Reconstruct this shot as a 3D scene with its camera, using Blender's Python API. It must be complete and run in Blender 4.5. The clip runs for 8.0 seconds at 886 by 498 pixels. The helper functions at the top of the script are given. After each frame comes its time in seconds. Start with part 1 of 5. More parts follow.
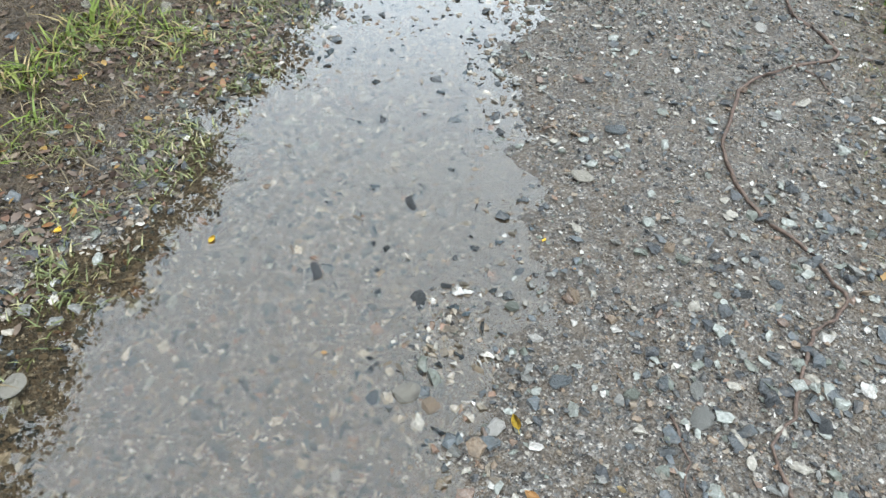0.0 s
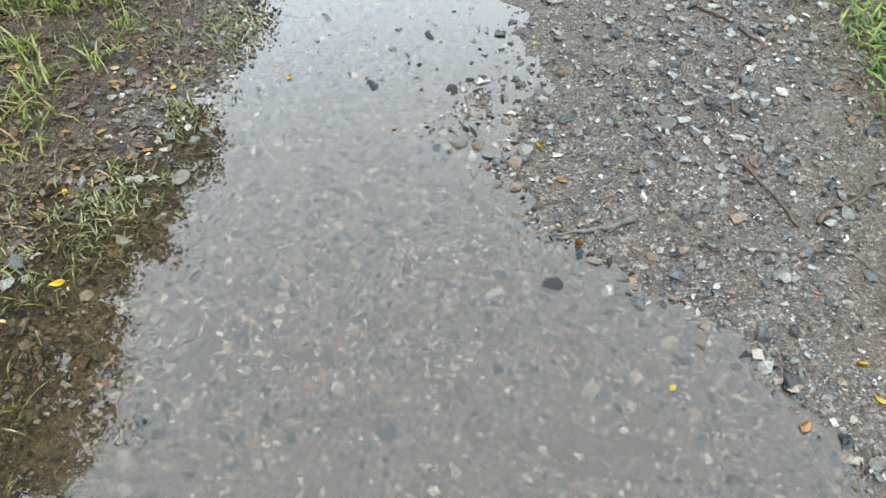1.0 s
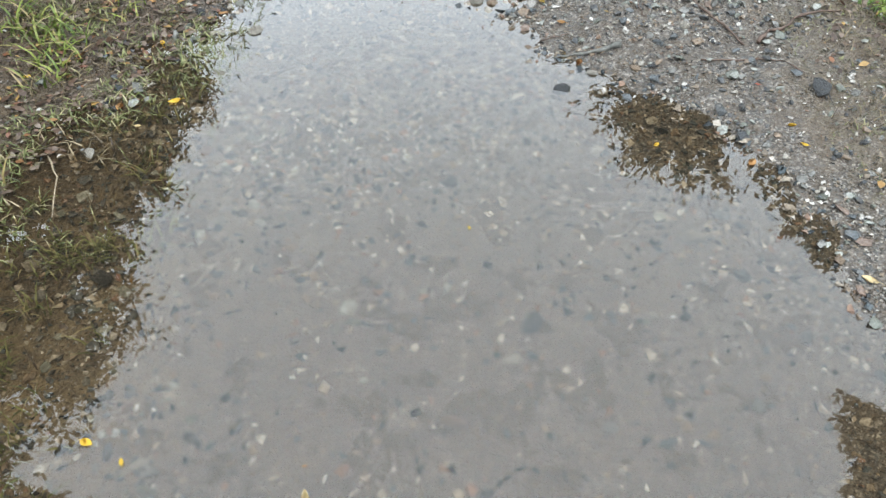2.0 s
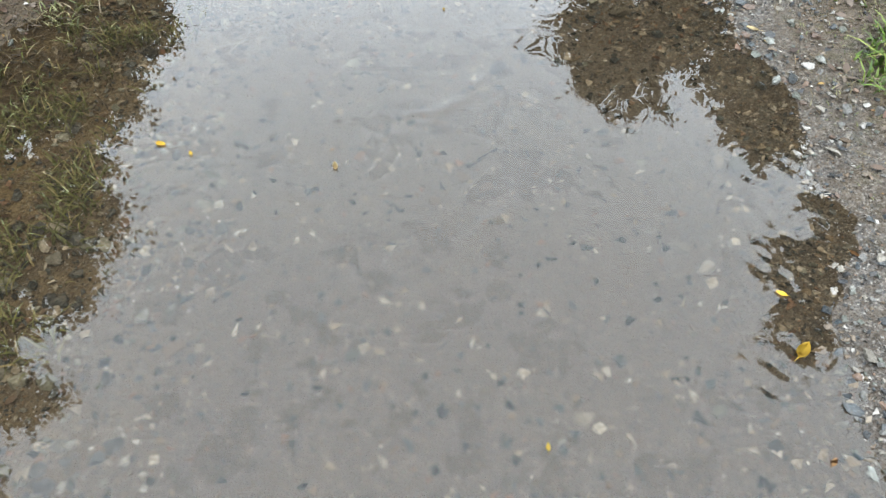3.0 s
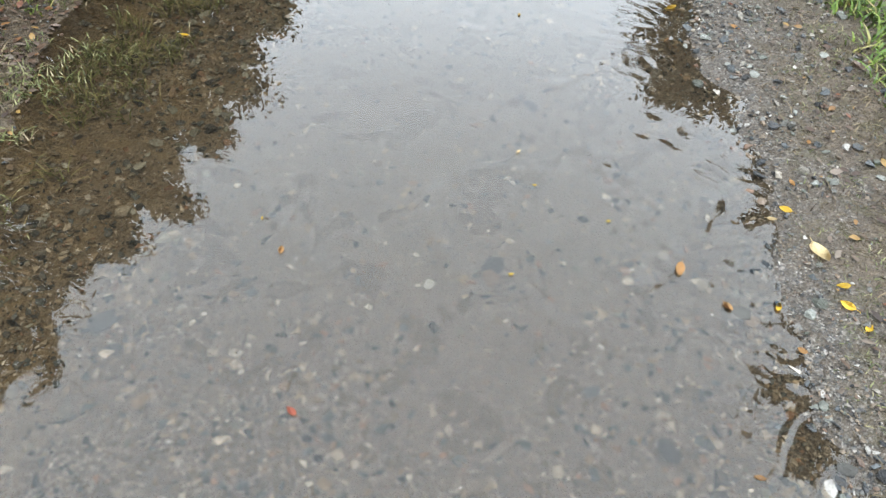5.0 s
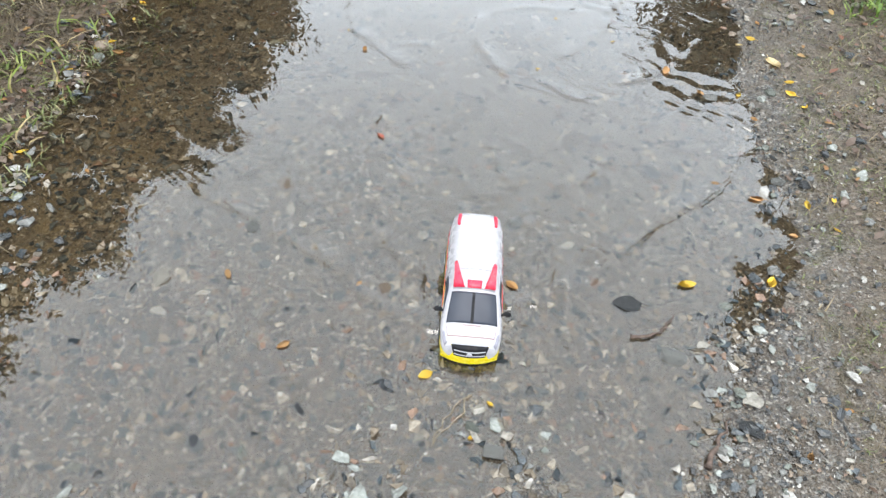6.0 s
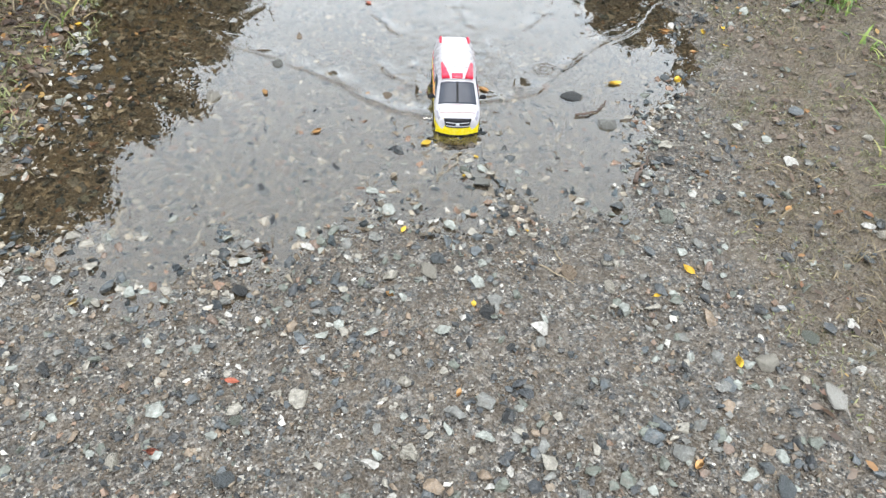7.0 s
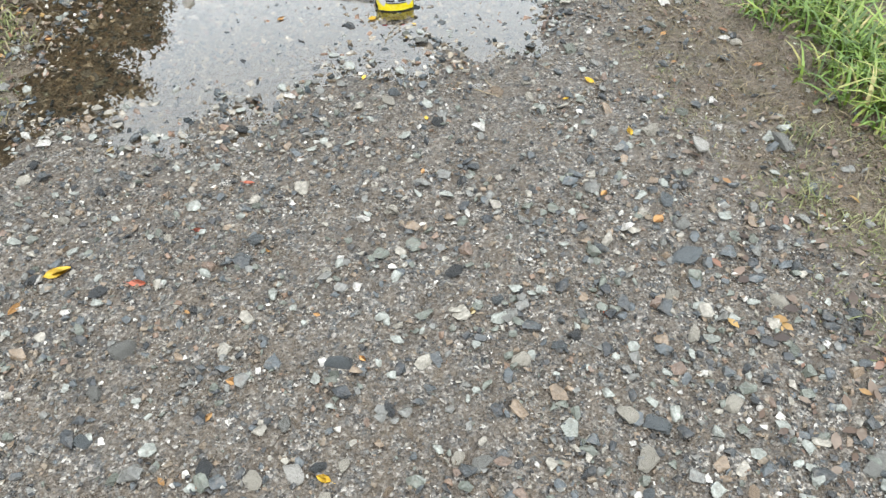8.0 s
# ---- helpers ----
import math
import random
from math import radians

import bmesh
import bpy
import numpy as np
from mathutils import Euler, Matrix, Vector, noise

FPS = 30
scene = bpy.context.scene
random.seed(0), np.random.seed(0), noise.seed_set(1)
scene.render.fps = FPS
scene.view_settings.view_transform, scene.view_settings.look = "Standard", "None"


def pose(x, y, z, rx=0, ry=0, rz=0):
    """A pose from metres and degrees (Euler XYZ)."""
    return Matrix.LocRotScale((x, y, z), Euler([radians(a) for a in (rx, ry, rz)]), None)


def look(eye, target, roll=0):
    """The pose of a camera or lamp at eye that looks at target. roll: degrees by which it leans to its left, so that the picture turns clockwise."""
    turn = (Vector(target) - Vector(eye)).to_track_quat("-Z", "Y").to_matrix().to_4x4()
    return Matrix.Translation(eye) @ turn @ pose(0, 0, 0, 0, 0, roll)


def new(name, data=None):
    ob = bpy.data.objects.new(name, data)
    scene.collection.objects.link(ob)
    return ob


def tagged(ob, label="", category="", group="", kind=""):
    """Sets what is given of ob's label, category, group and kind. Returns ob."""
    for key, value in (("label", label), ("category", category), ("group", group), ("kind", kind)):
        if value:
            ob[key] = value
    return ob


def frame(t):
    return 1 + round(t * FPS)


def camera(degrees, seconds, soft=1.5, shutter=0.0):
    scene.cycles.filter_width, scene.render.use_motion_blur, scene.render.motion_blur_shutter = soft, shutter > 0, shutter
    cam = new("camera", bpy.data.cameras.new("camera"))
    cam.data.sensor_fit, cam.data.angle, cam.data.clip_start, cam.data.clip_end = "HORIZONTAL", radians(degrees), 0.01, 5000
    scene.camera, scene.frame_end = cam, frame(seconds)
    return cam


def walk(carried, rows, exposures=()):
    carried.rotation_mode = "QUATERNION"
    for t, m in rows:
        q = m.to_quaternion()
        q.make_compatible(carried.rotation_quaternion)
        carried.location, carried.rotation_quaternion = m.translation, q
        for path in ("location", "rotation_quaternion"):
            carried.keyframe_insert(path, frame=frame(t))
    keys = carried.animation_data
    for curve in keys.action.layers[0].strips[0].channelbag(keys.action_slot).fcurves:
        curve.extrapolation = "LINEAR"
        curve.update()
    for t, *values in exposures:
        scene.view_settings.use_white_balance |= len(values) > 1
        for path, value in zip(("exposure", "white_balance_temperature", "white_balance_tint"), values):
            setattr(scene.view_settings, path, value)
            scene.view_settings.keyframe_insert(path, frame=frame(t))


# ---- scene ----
cam = camera(63.5, 8.0, soft=1.4)
PATH = [
    (0.0, (-0.077, 3.491, 1.053), (-0.292, 4.565, -0.113), 6.16),
    (0.3, (-0.012, 3.235, 1.086), (-0.293, 4.303, -0.072), 2.22),
    (0.5, (-0.032, 3.114, 1.079), (-0.251, 4.167, -0.106), 1.56),
    (1.0, (-0.096, 2.809, 1.086), (-0.248, 3.869, -0.103), -1.35),
    (1.5, (-0.208, 2.503, 1.110), (-0.307, 3.550, -0.097), -1.68),
    (2.0, (-0.225, 2.188, 1.111), (-0.287, 3.235, -0.098), -0.15),
    (2.2, (-0.265, 2.084, 1.105), (-0.241, 3.131, -0.104), 2.74),
    (3.3, (-0.275, 1.281, 1.050), (-0.260, 2.291, -0.190), -0.01),
    (3.5, (-0.222, 1.118, 1.053), (-0.232, 2.139, -0.178), -0.91),
    (4.0, (-0.154, 0.695, 1.076), (-0.183, 1.730, -0.144), -1.13),
    (4.2, (-0.108, 0.566, 1.075), (-0.150, 1.599, -0.145), -1.35),
    (5.3, (0.032, -0.265, 1.089), (-0.136, 0.827, -0.068), 4.76),
    (5.5, (0.051, -0.427, 1.069), (-0.110, 0.664, -0.090), 4.95),
    (6.0, (0.047, -0.738, 1.071), (-0.116, 0.337, -0.103), 4.49),
    (6.5, (0.069, -1.061, 1.103), (-0.082, 0.010, -0.077), 4.12),
    (7.0, (0.063, -1.378, 1.063), (0.001, -0.289, -0.108), 4.10),
    (7.5, (0.079, -1.665, 1.089), (0.031, -0.595, -0.100), 3.48),
    (8.0, (0.071, -1.922, 1.089), (0.113, -0.855, -0.102), 0.98),
]
EXPOSURES = [(0.0, 0.39, 6390, 9.8), (2.0, 0.37, 6510, 11.2), (3.5, 0.34, 6560, 11.8), (5.5, 0.28, 6570, 12.2), (6.5, 0.29, 6640, 12.4), (8.0, 0.31, 6800, 12.0)]
walk(cam, [(t, look(eye, target, roll)) for t, eye, target, roll in PATH], EXPOSURES)

# ---- world, sun, exposure ----
world = bpy.data.worlds.new("overcast_sky")
scene.world = world
world.use_nodes = True
wn, wl = world.node_tree.nodes, world.node_tree.links
wn.clear()
sky = wn.new("ShaderNodeTexSky")
sky.sky_type, sky.sun_disc = "NISHITA", False
sky.sun_elevation, sky.sun_rotation = radians(58), radians(200)
sky.dust_density, sky.ozone_density = 4.0, 1.0
bg_sky, bg_cloud = wn.new("ShaderNodeBackground"), wn.new("ShaderNodeBackground")
bg_sky.inputs["Strength"].default_value = 0.10
bg_cloud.inputs["Color"].default_value = (0.80, 0.91, 1.0, 1)
bg_cloud.inputs["Strength"].default_value = 2.65
blend, world_out = wn.new("ShaderNodeMixShader"), wn.new("ShaderNodeOutputWorld")
blend.inputs[0].default_value = 0.85
wl.new(sky.outputs[0], bg_sky.inputs["Color"])
wl.new(bg_sky.outputs[0], blend.inputs[1])
wl.new(bg_cloud.outputs[0], blend.inputs[2])
wl.new(blend.outputs[0], world_out.inputs[0])
sun_data = bpy.data.lights.new("sun", "SUN")
sun_data.energy, sun_data.angle, sun_data.color = 1.2, radians(25), (1.0, 0.97, 0.93)
sun = new("sun", sun_data)
sun.matrix_world = look((0.6, -1.2, 6.0), (0, 0, 0))


# ---- materials ----
class Nodes:
    """A node material with a Principled surface and a few shorthands."""

    def __init__(self, name, rough=0.5, spec=0.5):
        self.mat = bpy.data.materials.new(name)
        self.mat.use_nodes = True
        self.tree = self.mat.node_tree
        self.n, self.l = self.tree.nodes, self.tree.links
        self.bsdf = self.n["Principled BSDF"]
        self.bsdf.inputs["Roughness"].default_value = rough
        self.bsdf.inputs["Specular IOR Level"].default_value = spec
        self.coord = self.n.new("ShaderNodeTexCoord").outputs["Object"]

    def put(self, value, socket):
        if isinstance(value, bpy.types.NodeSocket):
            self.l.new(value, socket)
        else:
            socket.default_value = value

    def noise(self, scale, detail=3.0, rough=0.55):
        node = self.n.new("ShaderNodeTexNoise")
        node.inputs["Scale"].default_value = scale
        node.inputs["Detail"].default_value = detail
        node.inputs["Roughness"].default_value = rough
        self.l.new(self.coord, node.inputs["Vector"])
        return node.outputs["Fac"]

    def cells(self, scale, what="Color", feature="F1"):
        node = self.n.new("ShaderNodeTexVoronoi")
        node.feature = feature
        node.inputs["Scale"].default_value = scale
        self.l.new(self.coord, node.inputs["Vector"])
        return node.outputs[what]

    def ramp(self, fac, stops, interp="LINEAR"):
        node = self.n.new("ShaderNodeValToRGB")
        node.color_ramp.interpolation = interp
        el = node.color_ramp.elements
        for i, (pos, col) in enumerate(stops):
            e = el[i] if i < 2 else el.new(pos)
            e.position, e.color = pos, (*col, 1)
        self.l.new(fac, node.inputs["Fac"])
        return node.outputs["Color"]

    def mix(self, fac, a, b, how="MIX"):
        node = self.n.new("ShaderNodeMix")
        node.data_type, node.blend_type = "RGBA", how
        self.put(fac, node.inputs[0])
        self.put(a, node.inputs[6])
        self.put(b, node.inputs[7])
        return node.outputs[2]

    def math(self, how, a, b=0.0):
        node = self.n.new("ShaderNodeMath")
        node.operation = how
        self.put(a, node.inputs[0])
        self.put(b, node.inputs[1])
        return node.outputs[0]

    def split(self, vector):
        node = self.n.new("ShaderNodeSeparateXYZ")
        self.l.new(vector, node.inputs[0])
        return node.outputs

    def island(self):
        return self.n.new("ShaderNodeNewGeometry").outputs["Random Per Island"]

    def random(self):
        return self.n.new("ShaderNodeObjectInfo").outputs["Random"]

    def bump(self, height, strength, distance):
        node = self.n.new("ShaderNodeBump")
        node.inputs["Strength"].default_value = strength
        node.inputs["Distance"].default_value = distance
        self.l.new(height, node.inputs["Height"])
        self.l.new(node.outputs[0], self.bsdf.inputs["Normal"])

    def color(self, value):
        self.put(value, self.bsdf.inputs["Base Color"])
        return self

    def rough(self, value):
        self.put(value, self.bsdf.inputs["Roughness"])
        return self


def rgb(v):
    return (*v, 1)


def ground_material():
    m = Nodes("wet_grit", 0.5, 0.5)
    hue = m.split(m.cells(250))
    grit = m.ramp(hue[0], [(0.0, (0.010, 0.010, 0.011)), (0.22, (0.044, 0.044, 0.044)), (0.45, (0.162, 0.130, 0.098)),
                           (0.65, (0.086, 0.098, 0.106)), (0.80, (0.250, 0.232, 0.206)), (0.91, (0.440, 0.405, 0.350)), (1.0, (0.700, 0.665, 0.600))])
    hue2 = m.split(m.cells(110))
    pebble = m.ramp(hue2[1], [(0.0, (0.022, 0.024, 0.027)), (0.35, (0.158, 0.126, 0.094)), (0.7, (0.088, 0.104, 0.112)), (0.9, (0.280, 0.258, 0.225)), (1.0, (0.540, 0.500, 0.450))])
    col = m.mix(m.ramp(m.noise(90, 3), [(0.40, (0.1,) * 3), (0.60, (0.8,) * 3)]), grit, pebble)
    mud = m.ramp(m.noise(14, 5), [(0.3, (0.096, 0.075, 0.055)), (0.7, (0.178, 0.143, 0.106))])
    col = m.mix(m.ramp(m.noise(30, 4), [(0.40, (0.10,) * 3), (0.62, (0.66,) * 3)]), col, mud)
    # ochre silt settled along the puddle's sheltered side
    across, along = m.split(m.coord)[0], m.split(m.coord)[1]
    settled = m.math("MULTIPLY", m.ramp(m.math("SUBTRACT", -0.66, across), [(0.0, (0, 0, 0)), (0.22, (1, 1, 1))]), m.ramp(m.math("SUBTRACT", 1.0, m.math("MULTIPLY", m.math("ABSOLUTE", m.math("SUBTRACT", along, 1.7)), 0.43)), [(0.0, (0, 0, 0)), (0.35, (1, 1, 1))]))
    silt = m.ramp(m.noise(35, 5, 0.65), [(0.3, (0.170, 0.125, 0.062)), (0.7, (0.340, 0.262, 0.145))])
    col = m.mix(m.math("MULTIPLY", settled, m.ramp(m.noise(18, 4), [(0.35, (0.35,) * 3), (0.6, (0.9,) * 3)])), col, silt)
    # fine sediment that dulls the deeper middle of the bed
    middle = m.math("MULTIPLY", m.ramp(m.math("SUBTRACT", 1.0, m.math("ABSOLUTE", m.math("MULTIPLY", m.math("SUBTRACT", along, 1.95), 0.62))), [(0.0, (0, 0, 0)), (0.25, (1, 1, 1))]), m.ramp(m.math("SUBTRACT", 1.0, m.math("ABSOLUTE", m.math("MULTIPLY", m.math("ADD", across, 0.32), 1.1))), [(0.0, (0, 0, 0)), (0.3, (1, 1, 1))]))
    sediment = m.ramp(m.noise(9, 4, 0.6), [(0.3, (0.118, 0.100, 0.082)), (0.7, (0.188, 0.160, 0.132))])
    col = m.mix(m.math("MULTIPLY", middle, m.ramp(m.noise(6, 4), [(0.35, (0.30,) * 3), (0.62, (0.72,) * 3)])), col, sediment)
    # dark humus under the grass along both verges
    swell = m.math("MAXIMUM", m.math("SUBTRACT", 1.0, m.math("POWER", m.math("MULTIPLY", m.math("ABSOLUTE", m.math("SUBTRACT", along, 1.9)), 0.7), 2.0)), 0.0)
    left = m.math("SUBTRACT", m.math("SUBTRACT", -0.88, across), m.math("MULTIPLY", swell, 0.28))
    right = m.math("SUBTRACT", m.math("SUBTRACT", across, 0.55), m.math("MULTIPLY", m.math("MAXIMUM", m.math("SUBTRACT", -0.25, along), 0.0), 0.36))
    verge = m.math("ADD", m.math("MAXIMUM", left, right), m.math("MULTIPLY", m.math("SUBTRACT", m.noise(4.0, 5), 0.5), 0.9))
    soil = m.ramp(m.noise(60, 5), [(0.35, (0.038, 0.027, 0.017)), (0.65, (0.128, 0.094, 0.060))])
    strip = m.ramp(m.noise(70, 5), [(0.35, (0.084, 0.062, 0.041)), (0.65, (0.200, 0.154, 0.104))])
    soil = m.mix(m.ramp(across, [(0.0, (0, 0, 0)), (0.1, (1, 1, 1))]), soil, strip)
    cover = m.math("MULTIPLY", m.ramp(verge, [(0.0, (0, 0, 0)), (0.26, (0.85,) * 3)]), m.ramp(across, [(0.0, (1, 1, 1)), (0.1, (0.88,) * 3)]))
    col = m.mix(cover, col, soil)
    away = m.math("MAXIMUM", m.math("SUBTRACT", -1.75, across), m.math("SUBTRACT", across, 1.35))
    away = m.math("ADD", away, m.math("MULTIPLY", m.math("SUBTRACT", m.noise(2.5, 4), 0.5), 0.5))
    meadow = m.ramp(m.noise(11, 6, 0.7), [(0.3, (0.045, 0.060, 0.014)), (0.55, (0.105, 0.125, 0.030)), (0.75, (0.20, 0.18, 0.07))])
    col = m.mix(m.ramp(away, [(0.0, (0, 0, 0)), (0.35, (1, 1, 1))]), col, meadow)
    # moss creeping over the trodden strip beside the grass
    mossy = m.math("MULTIPLY", m.ramp(right, [(0.0, (0, 0, 0)), (0.14, (1, 1, 1))]), m.ramp(m.noise(22, 6, 0.7), [(0.50, (0, 0, 0)), (0.62, (0.50,) * 3)]))
    moss = m.ramp(m.noise(150, 4), [(0.3, (0.048, 0.045, 0.018)), (0.7, (0.140, 0.125, 0.055))])
    col = m.mix(mossy, col, moss)
    m.color(col)
    m.rough(m.ramp(m.noise(9, 4), [(0.35, (0.20,) * 3), (0.65, (0.48,) * 3)]))
    d = m.math("ADD", m.math("MULTIPLY", m.cells(250, "Distance"), -0.6), m.math("MULTIPLY", m.cells(110, "Distance"), -1.0))
    m.bump(d, 1.0, 0.008)
    return m.mat


STONE_TONES = [(0.044, 0.048, 0.051), (0.094, 0.106, 0.111), (0.176, 0.175, 0.160), (0.318, 0.294, 0.246),
               (0.460, 0.440, 0.400), (0.232, 0.174, 0.122), (0.146, 0.158, 0.132)]


def stone_surface(m, base):
    veins = m.ramp(m.noise(160, 5, 0.65), [(0.3, (0.62,) * 3), (0.7, (1.24,) * 3)])
    bands = m.ramp(m.noise(48, 3, 0.6), [(0.32, (0.78,) * 3), (0.66, (1.26,) * 3)])
    col = m.mix(1.0, m.mix(1.0, base, veins, "MULTIPLY"), bands, "MULTIPLY")
    dirt = m.ramp(m.noise(75, 5, 0.65), [(0.50, (0, 0, 0)), (0.70, (0.55,) * 3)])
    m.color(m.mix(dirt, col, rgb((0.150, 0.130, 0.104))))
    m.rough(m.ramp(m.noise(70, 3), [(0.3, (0.09,) * 3), (0.7, (0.40,) * 3)]))
    m.bump(m.math("ADD", m.noise(420, 4), m.math("MULTIPLY", m.noise(110, 3), 2.0)), 0.7, 0.0022)
    return m.mat


def gravel_material():
    m = Nodes("mixed_gravel", 0.4, 0.5)
    t = STONE_TONES
    base = m.ramp(m.island(), [(0.0, t[0]), (0.10, (0.061, 0.062, 0.062)), (0.20, t[1]), (0.28, t[2]), (0.38, t[6]), (0.46, t[5]),
                               (0.54, (0.228, 0.182, 0.132)), (0.70, t[3]), (0.81, (0.214, 0.144, 0.102)), (0.87, (0.040, 0.041, 0.042)), (0.91, t[4]), (0.965, (0.620, 0.590, 0.530))], "CONSTANT")
    return stone_surface(m, base)


def flake_material():
    m = Nodes("crushed_stone", 0.4, 0.5)
    t = STONE_TONES
    base = m.ramp(m.island(), [(0.0, t[0]), (0.10, (0.064, 0.070, 0.072)), (0.20, t[1]), (0.34, t[2]), (0.50, t[6]), (0.62, (0.290, 0.302, 0.270)),
                               (0.80, t[3]), (0.89, t[5]), (0.93, (0.180, 0.128, 0.098)), (0.965, t[4])], "CONSTANT")
    return stone_surface(m, base)


def bed_material():
    m = Nodes("pale_bed_pebbles", 0.5, 0.3)
    base = m.ramp(m.island(), [(0.0, (0.022, 0.028, 0.031)), (0.18, (0.070, 0.088, 0.096)), (0.34, (0.150, 0.126, 0.096)), (0.50, (0.230, 0.184, 0.132)),
                               (0.62, (0.330, 0.284, 0.220)), (0.73, (0.250, 0.160, 0.112)), (0.81, (0.390, 0.350, 0.290)), (0.94, (0.520, 0.478, 0.412))], "CONSTANT")
    return stone_surface(m, base)


def stone_material(tone):
    m = Nodes("stone_tone", 0.4)
    c = STONE_TONES[tone]
    base = m.ramp(m.random(), [(0.0, tuple(v * 0.8 for v in c)), (1.0, tuple(v * 1.2 for v in c))])
    return stone_surface(m, base)


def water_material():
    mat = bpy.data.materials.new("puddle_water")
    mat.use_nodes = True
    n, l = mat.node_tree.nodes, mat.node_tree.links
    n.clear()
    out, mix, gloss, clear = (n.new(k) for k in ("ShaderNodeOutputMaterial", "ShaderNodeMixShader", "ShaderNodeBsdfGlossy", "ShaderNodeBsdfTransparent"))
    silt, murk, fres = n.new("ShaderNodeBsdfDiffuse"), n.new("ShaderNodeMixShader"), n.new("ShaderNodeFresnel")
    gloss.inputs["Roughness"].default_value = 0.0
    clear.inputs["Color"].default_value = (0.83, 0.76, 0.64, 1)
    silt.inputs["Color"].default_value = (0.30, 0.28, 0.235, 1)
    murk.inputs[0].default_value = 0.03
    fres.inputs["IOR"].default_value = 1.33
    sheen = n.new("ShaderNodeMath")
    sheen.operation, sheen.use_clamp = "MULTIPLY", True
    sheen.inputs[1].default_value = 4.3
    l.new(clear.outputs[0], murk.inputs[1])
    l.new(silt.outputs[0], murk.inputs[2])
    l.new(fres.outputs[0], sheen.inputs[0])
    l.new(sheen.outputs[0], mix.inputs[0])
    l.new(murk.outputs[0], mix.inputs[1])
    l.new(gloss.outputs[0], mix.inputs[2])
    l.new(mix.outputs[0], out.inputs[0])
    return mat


def foliage_material(name, stops, rough=0.5):
    m = Nodes(name, rough)
    base = m.ramp(m.island(), stops)
    m.color(m.mix(0.35, base, m.ramp(m.noise(60, 3), [(0.3, (0.3,) * 3), (0.7, (1.3,) * 3)]), "MULTIPLY"))
    return m.mat


def leaf_material(name, c):
    m = Nodes(name, 0.38)
    base = m.ramp(m.random(), [(0.0, tuple(v * 0.8 for v in c)), (1.0, tuple(min(1, v * 1.15) for v in c))])
    spots = m.ramp(m.noise(240, 4), [(0.58, (0, 0, 0)), (0.72, (0.6,) * 3)])
    m.color(m.mix(spots, base, rgb((0.211, 0.106, 0.033))))
    m.bump(m.noise(300, 3), 0.3, 0.001)
    return m.mat


def bark_material(name, dark, light, scale):
    m = Nodes(name, 0.6)
    m.color(m.ramp(m.noise(scale, 5), [(0.3, dark), (0.7, light)]))
    m.bump(m.noise(scale * 2, 4), 0.6, 0.003)
    return m.mat


def plastic(name, c, rough=0.22, grime=0.12, metal=0.0):
    m = Nodes(name, rough)
    film = m.ramp(m.noise(55, 5), [(0.48, (0, 0, 0)), (0.75, (grime,) * 3)])
    m.color(m.mix(film, rgb(c), rgb((0.588, 0.493, 0.376))))
    m.rough(m.ramp(m.noise(90, 3), [(0.3, (rough * 0.8,) * 3), (0.7, (rough * 1.6,) * 3)]))
    m.bsdf.inputs["Metallic"].default_value = metal
    return m.mat


M_GROUND, M_GRAVEL, M_WATER = ground_material(), gravel_material(), water_material()
M_BED, M_FLAKE = bed_material(), flake_material()
M_STONES = [stone_material(i) for i in range(7)]
M_GRASS = foliage_material("wet_grass", [(0.0, (0.070, 0.110, 0.018)), (0.45, (0.165, 0.225, 0.038)), (0.72, (0.265, 0.290, 0.070)), (0.88, (0.290, 0.225, 0.095)), (1.0, (0.440, 0.340, 0.180))], 0.5)
M_DEADGRASS = foliage_material("dead_grass", [(0.0, (0.036, 0.023, 0.014)), (0.35, (0.096, 0.070, 0.038)), (0.75, (0.150, 0.120, 0.062)), (1.0, (0.320, 0.250, 0.150))], 0.5)
M_LUSH = foliage_material("lush_grass", [(0.0, (0.045, 0.092, 0.014)), (0.5, (0.122, 0.215, 0.030)), (0.85, (0.225, 0.300, 0.052)), (1.0, (0.380, 0.320, 0.130))], 0.45)
M_SPRIG = foliage_material("olive_sprigs", [(0.0, (0.055, 0.068, 0.020)), (0.45, (0.150, 0.172, 0.056)), (0.8, (0.255, 0.265, 0.110)), (1.0, (0.390, 0.340, 0.190))], 0.5)
M_LITTER = foliage_material("dead_leaf_litter", [(0.0, (0.032, 0.020, 0.015)), (0.4, (0.098, 0.058, 0.036)), (0.62, (0.150, 0.108, 0.078)), (0.80, (0.200, 0.160, 0.124)), (0.90, (0.185, 0.070, 0.035)), (1.0, (0.360, 0.230, 0.070))], 0.45)
M_CROWN = foliage_material("tree_leaves", [(0.0, (0.052, 0.052, 0.016)), (0.6, (0.106, 0.089, 0.028)), (1.0, (0.200, 0.122, 0.038))], 0.55)
M_LEAVES = [leaf_material("yellow_leaf", (0.780, 0.520, 0.050)), leaf_material("orange_leaf", (0.500, 0.275, 0.100)),
            leaf_material("pale_leaf", (0.680, 0.540, 0.290)), leaf_material("russet_leaf", (0.400, 0.106, 0.059))]
M_TWIG = bark_material("wet_twig", (0.052, 0.035, 0.026), (0.165, 0.110, 0.082), 130)
M_DRYTWIG = bark_material("pale_stalk", (0.190, 0.150, 0.095), (0.430, 0.350, 0.235), 130)
M_WOOD = bark_material("weathered_wood", (0.050, 0.052, 0.046), (0.185, 0.184, 0.160), 70)
